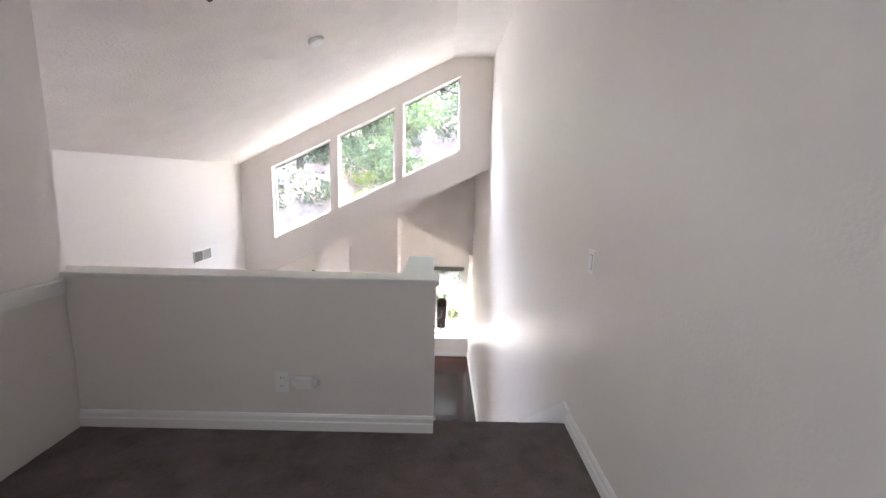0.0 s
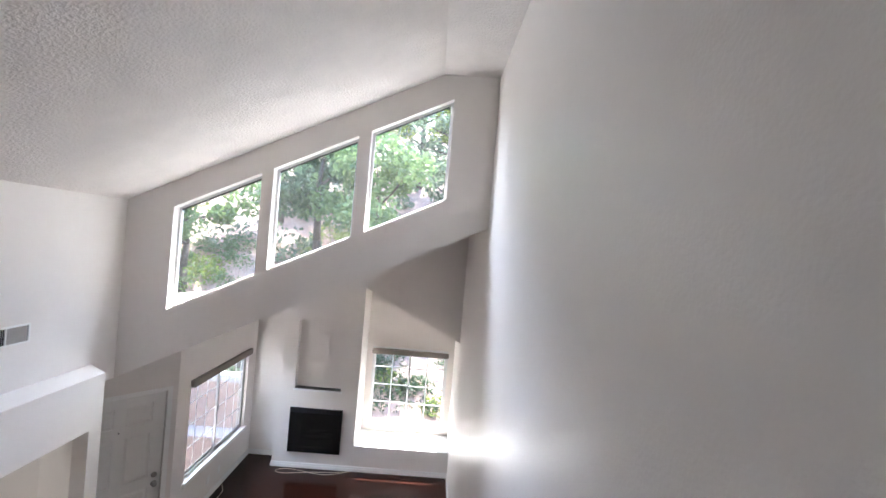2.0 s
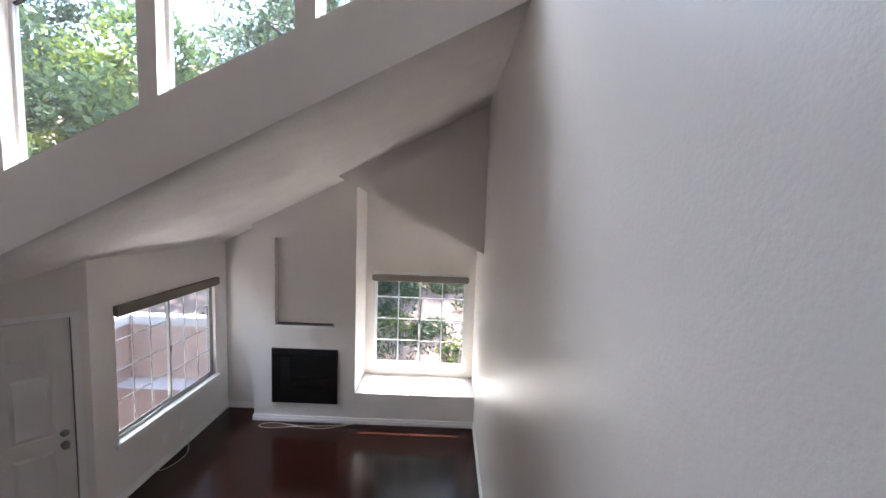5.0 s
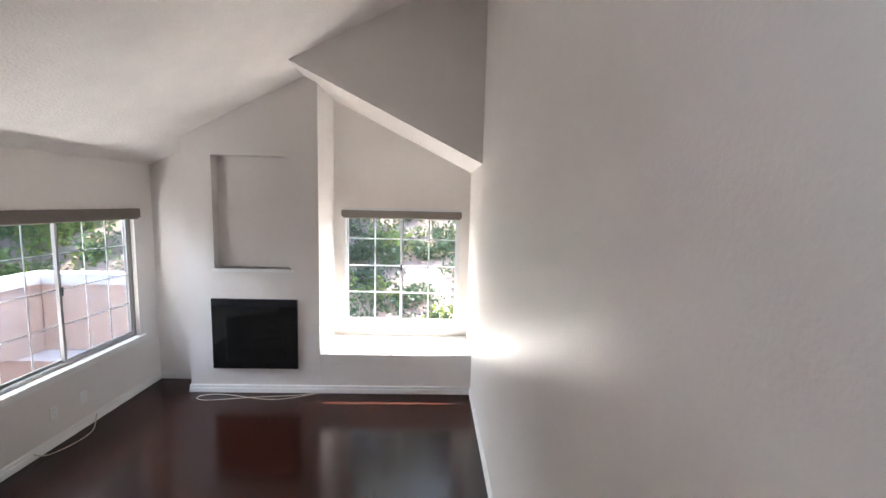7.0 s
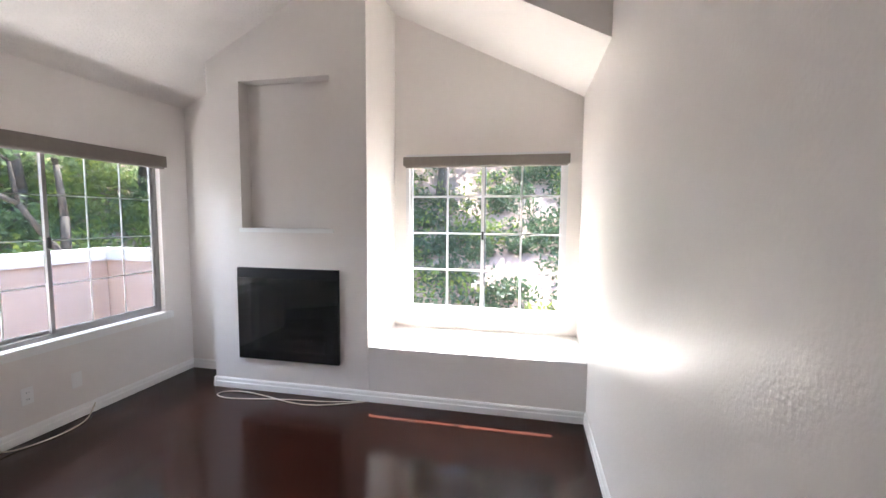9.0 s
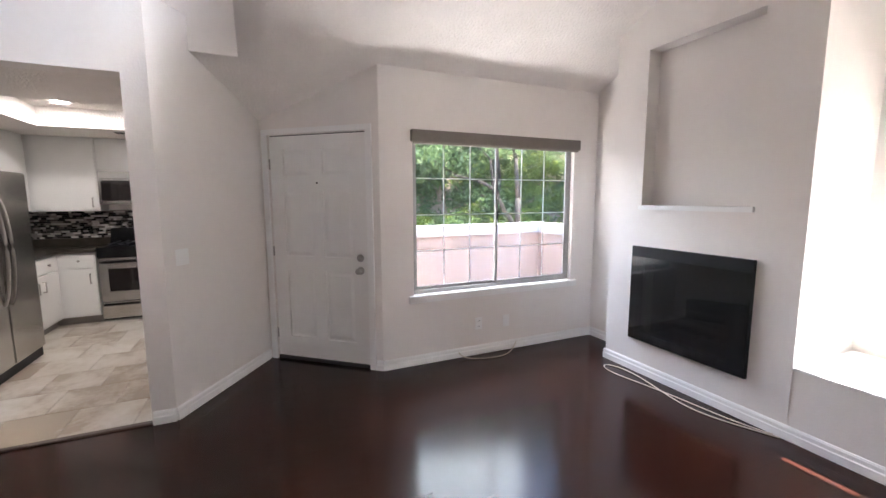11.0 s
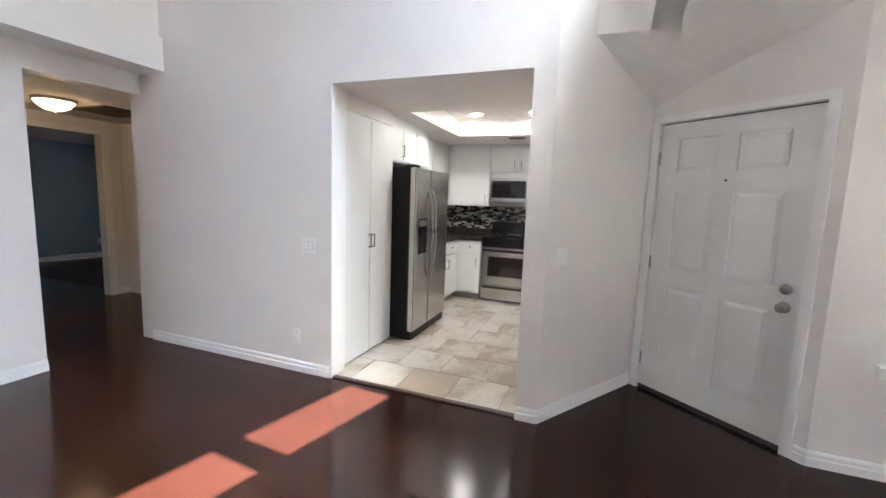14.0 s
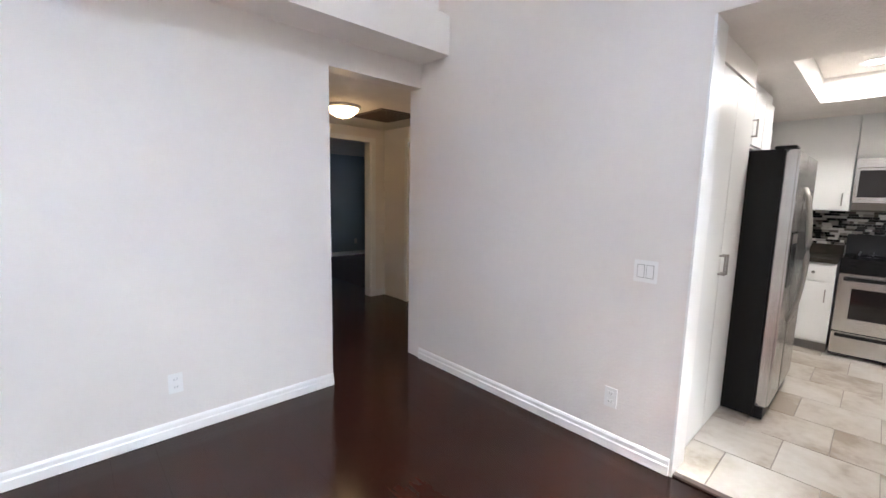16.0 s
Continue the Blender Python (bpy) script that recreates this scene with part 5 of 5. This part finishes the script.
cabinet("base_cabinet", KX, -4.145, KS, 6.16, 0.0, 0.868, [(5.86, 6.15, 0.12, 0.68, "pull", 6.105, 0.56), (5.86, 6.15, 0.70, 0.85, "knob", 6.005, 0.775)], "x", "white base cabinet beside the range", toe=0.10)
cabinet("base_cabinet", KX, -4.145, 6.97, KN, 0.0, 0.868, [(6.98, 7.33, 0.12, 0.68, "pull", 7.02, 0.56), (6.98, 7.33, 0.70, 0.85, "knob", 7.15, 0.775)], "x", "white base cabinet beside the range", toe=0.10)
cabinet("base_cabinet", -4.14, -2.75, 7.40, KN, 0.0, 0.868, [(-3.60, -3.10, 0.12, 0.68, "pull", -3.56, 0.56), (-3.60, -3.10, 0.70, 0.85, "knob", -3.35, 0.775), (-3.09, -2.77, 0.12, 0.85, "pull", -3.05, 0.60)], "-y", "white base cabinet along the kitchen side wall", toe=0.10)
for nm, b in (("worktop", ((KX, -4.11, KS, 6.163, 0.869, 0.905), (-4.11, -3.10, KS, 5.835, 0.869, 0.905), (KX, KX + 0.02, KS, 6.163, 0.905, 1.0))), ("worktop", ((KX, -4.11, 6.967, KN, 0.869, 0.905), (-4.11, -2.74, 7.37, KN, 0.869, 0.905), (KX, KX + 0.02, 6.967, KN, 0.905, 1.0)))):
    thing(nm, bmb(*b), COUNTER, "dark speckled granite worktop with a low upstand", "worktop", bevel=0.003)

# mosaic of narrow glass strips behind the worktop
bm = bmesh.new()
random.seed(4)
for z in np.arange(1.002, 1.34, 0.0245):
    y = KS + random.uniform(0, 0.03)
    while y < KN:
        L = random.choice((0.03, 0.05, 0.075))
        if not (6.17 < y < 6.97 and z > 1.42):
            box(bm, KX, KX + 0.006, y, min(y + L - 0.002, KN), z, z + 0.0225)
        y += L
tagged(new("backsplash_mosaic", mesh_of("backsplash_mosaic", bm, MOSAIC)), "black grey and white strip-mosaic backsplash behind the range", "backsplash", kind="stuff")
structure("backsplash_bed", [(KX, KX + 0.003, KS, KN, 0.91, 1.36)], TOEKICK, "grey grout bed of the backsplash", "backsplash")


def kitchen_range():
    ob = empty("range", (-4.795, 6.175, 0), "stainless and black freestanding gas range", "range")
    W, D = 0.785, 0.655
    part("body", bmb((0.0, D - 0.03, 0.0, W, 0.02, 0.90)), BLACKM, ob, bevel=0.004)
    part("cooktop", bmb((0.0, D + 0.01, 0.0, W, 0.901, 0.925)), BLACK, ob, "gloss black cooktop", bevel=0.006)
    bm = bmesh.new()
    prism(bm, [(0.0, 0, 0.926), (0.10, 0, 0.926), (0.06, 0, 1.12), (0.0, 0, 1.12)], (0, W, 0))
    back = part("back_panel", bm, BLACK, ob, "black control panel", bevel=0.006)
    part("display", bmb((0.088, 0.092, 0.30, 0.48, 0.985, 1.03)), DARKGLASS, back)
    front = part("control_strip", bmb((D - 0.03, D + 0.015, 0.0, W, 0.795, 0.90)), BLACK, ob, bevel=0.006)
    for i in range(5):
        bm = bmesh.new()
        y = 0.09 + i * (W - 0.18) / 4
        tube(bm, (D + 0.0155, y, 0.85), (D + 0.045, y, 0.85), 0.021, 0.018, 16)
        part("knob", bm, BLACK, front)
    dr = part("oven_door", bmb((D - 0.028, D + 0.012, 0.006, W - 0.006, 0.255, 0.79)), STEEL, ob, "brushed steel oven door", bevel=0.005)
    part("oven_window", bmb((D + 0.0125, D + 0.015, 0.10, W - 0.10, 0.38, 0.66)), DARKGLASS, dr, "dark oven window")
    bm = bmesh.new()
    tube(bm, (D + 0.055, 0.04, 0.745), (D + 0.055, W - 0.04, 0.745), 0.013)
    for y in (0.07, W - 0.07):
        tube(bm, (D + 0.012, y, 0.745), (D + 0.055, y, 0.745), 0.009)
    part("handle", bm, BLACK, dr, "black oven handle")
    low = part("storage_drawer", bmb((D - 0.028, D + 0.012, 0.006, W - 0.006, 0.045, 0.245)), STEEL, ob, "brushed steel drawer", bevel=0.005)
    part("drawer_grip", bmb((D + 0.0125, D + 0.03, 0.03, W - 0.03, 0.205, 0.232)), BLACK, low, "black drawer grip", bevel=0.004)
    for y in (0.2, W - 0.2):
        for x in (0.2, 0.47):
            bm = bmesh.new()
            for a in (-0.09, 0.0, 0.09):
                box(bm, x - 0.12, x + 0.12, y + a - 0.006, y + a + 0.006, 0.945, 0.958)
            for a in (-0.115, 0.115):
                box(bm, x + a - 0.006, x + a + 0.006, y - 0.1, y + 0.1, 0.926, 0.9449)
            part("grate", bm, BLACKM, ob, "cast iron grate")
            bm = bmesh.new()
            lathe(bm, [(0.045, 0.926), (0.045, 0.934), (0.03, 0.938)], (x, y, 0), 18)
            part("burner", bm, BLACKM, ob)
    part("spoon_rest", bmb((0.36, 0.42, 0.30, 0.47, 0.9581, 0.968)), CHROME, ob)


kitchen_range()


def microwave():
    ob = empty("microwave", (KX + 0.002, 6.178, 1.432), "stainless microwave mounted above the black range", "microwave")
    W, D, H = 0.785, 0.37, 0.408
    part("body", bmb((0, D - 0.025, 0, W, 0, H)), BLACKM, ob, bevel=0.004)
    part("top_grille", bmb((D - 0.024, D + 0.01, 0, W, H - 0.085, H)), STEEL, ob, "brushed steel vent strip", bevel=0.004)
    dr = part("door", bmb((D - 0.024, D + 0.008, 0, W - 0.20, 0.0, H - 0.088)), STEEL, ob, bevel=0.004)
    part("door_window", bmb((D + 0.0085, D + 0.011, 0.03, W - 0.26, 0.05, H - 0.11)), DARKGLASS, dr, "dark door window")
    bm = bmesh.new()
    tube(bm, (D + 0.045, W - 0.225, 0.03), (D + 0.045, W - 0.225, H - 0.11), 0.011)
    for z in (0.05, H - 0.13):
        tube(bm, (D + 0.008, W - 0.225, z), (D + 0.045, W - 0.225, z), 0.008)
    part("handle", bm, CHROME, dr)
    part("control_panel", bmb((D - 0.024, D + 0.008, W - 0.197, W, 0.045, H - 0.088)), BLACK, ob, "black key panel", bevel=0.003)
    part("bottom_strip", bmb((D - 0.024, D + 0.008, W - 0.197, W, 0.0, 0.043)), STEEL, ob)


microwave()
for lx, ly in ((-3.35, 6.25), (-3.35, 6.95), (-2.5, 6.6)):
    ob = empty("recessed_light", (lx, ly, 2.45), "lit round recessed light in the kitchen ceiling tray", "recessed light", "kitchen recessed lights")
    bm = bmesh.new()
    lathe(bm, [(0.075, -0.006), (0.095, -0.004), (0.095, -0.0005)], (0, 0, 0), 28)
    part("trim_ring", bm, PLASTIC, ob)
    bm = bmesh.new()
    lathe(bm, [(0.06, -0.0085), (0.07, -0.0065)], (0, 0, 0), 24)
    part("lens", bm, SPOT, ob, "glowing lens")
ob = empty("ceiling_register", (-3.89, 6.64, 2.25), "small dark ceiling air register in the kitchen", "vent")
part("frame", bmb((-0.055, 0.055, -0.11, 0.11, -0.006, -0.0005)), ALUG, ob)
for i in range(5):
    part("slat", bmb((-0.045, 0.045, -0.095 + i * 0.04, -0.07 + i * 0.04, -0.012, -0.0061)), SLOT, ob)

# door stop spring on the skirting
bm = bmesh.new()
p = DM @ Vector((0.1, 0, 0.05))
d = (DM.to_3x3() @ Vector((0, 1, 0)))
tube(bm, p + d * 0.017, p + d * 0.075, 0.005)
tube(bm, p + d * 0.075, p + d * 0.088, 0.008)
thing("door_stop", bm, CHROME, "small spring door stop on the skirting", "door stop")

wood_floor()
kitchen_floor()
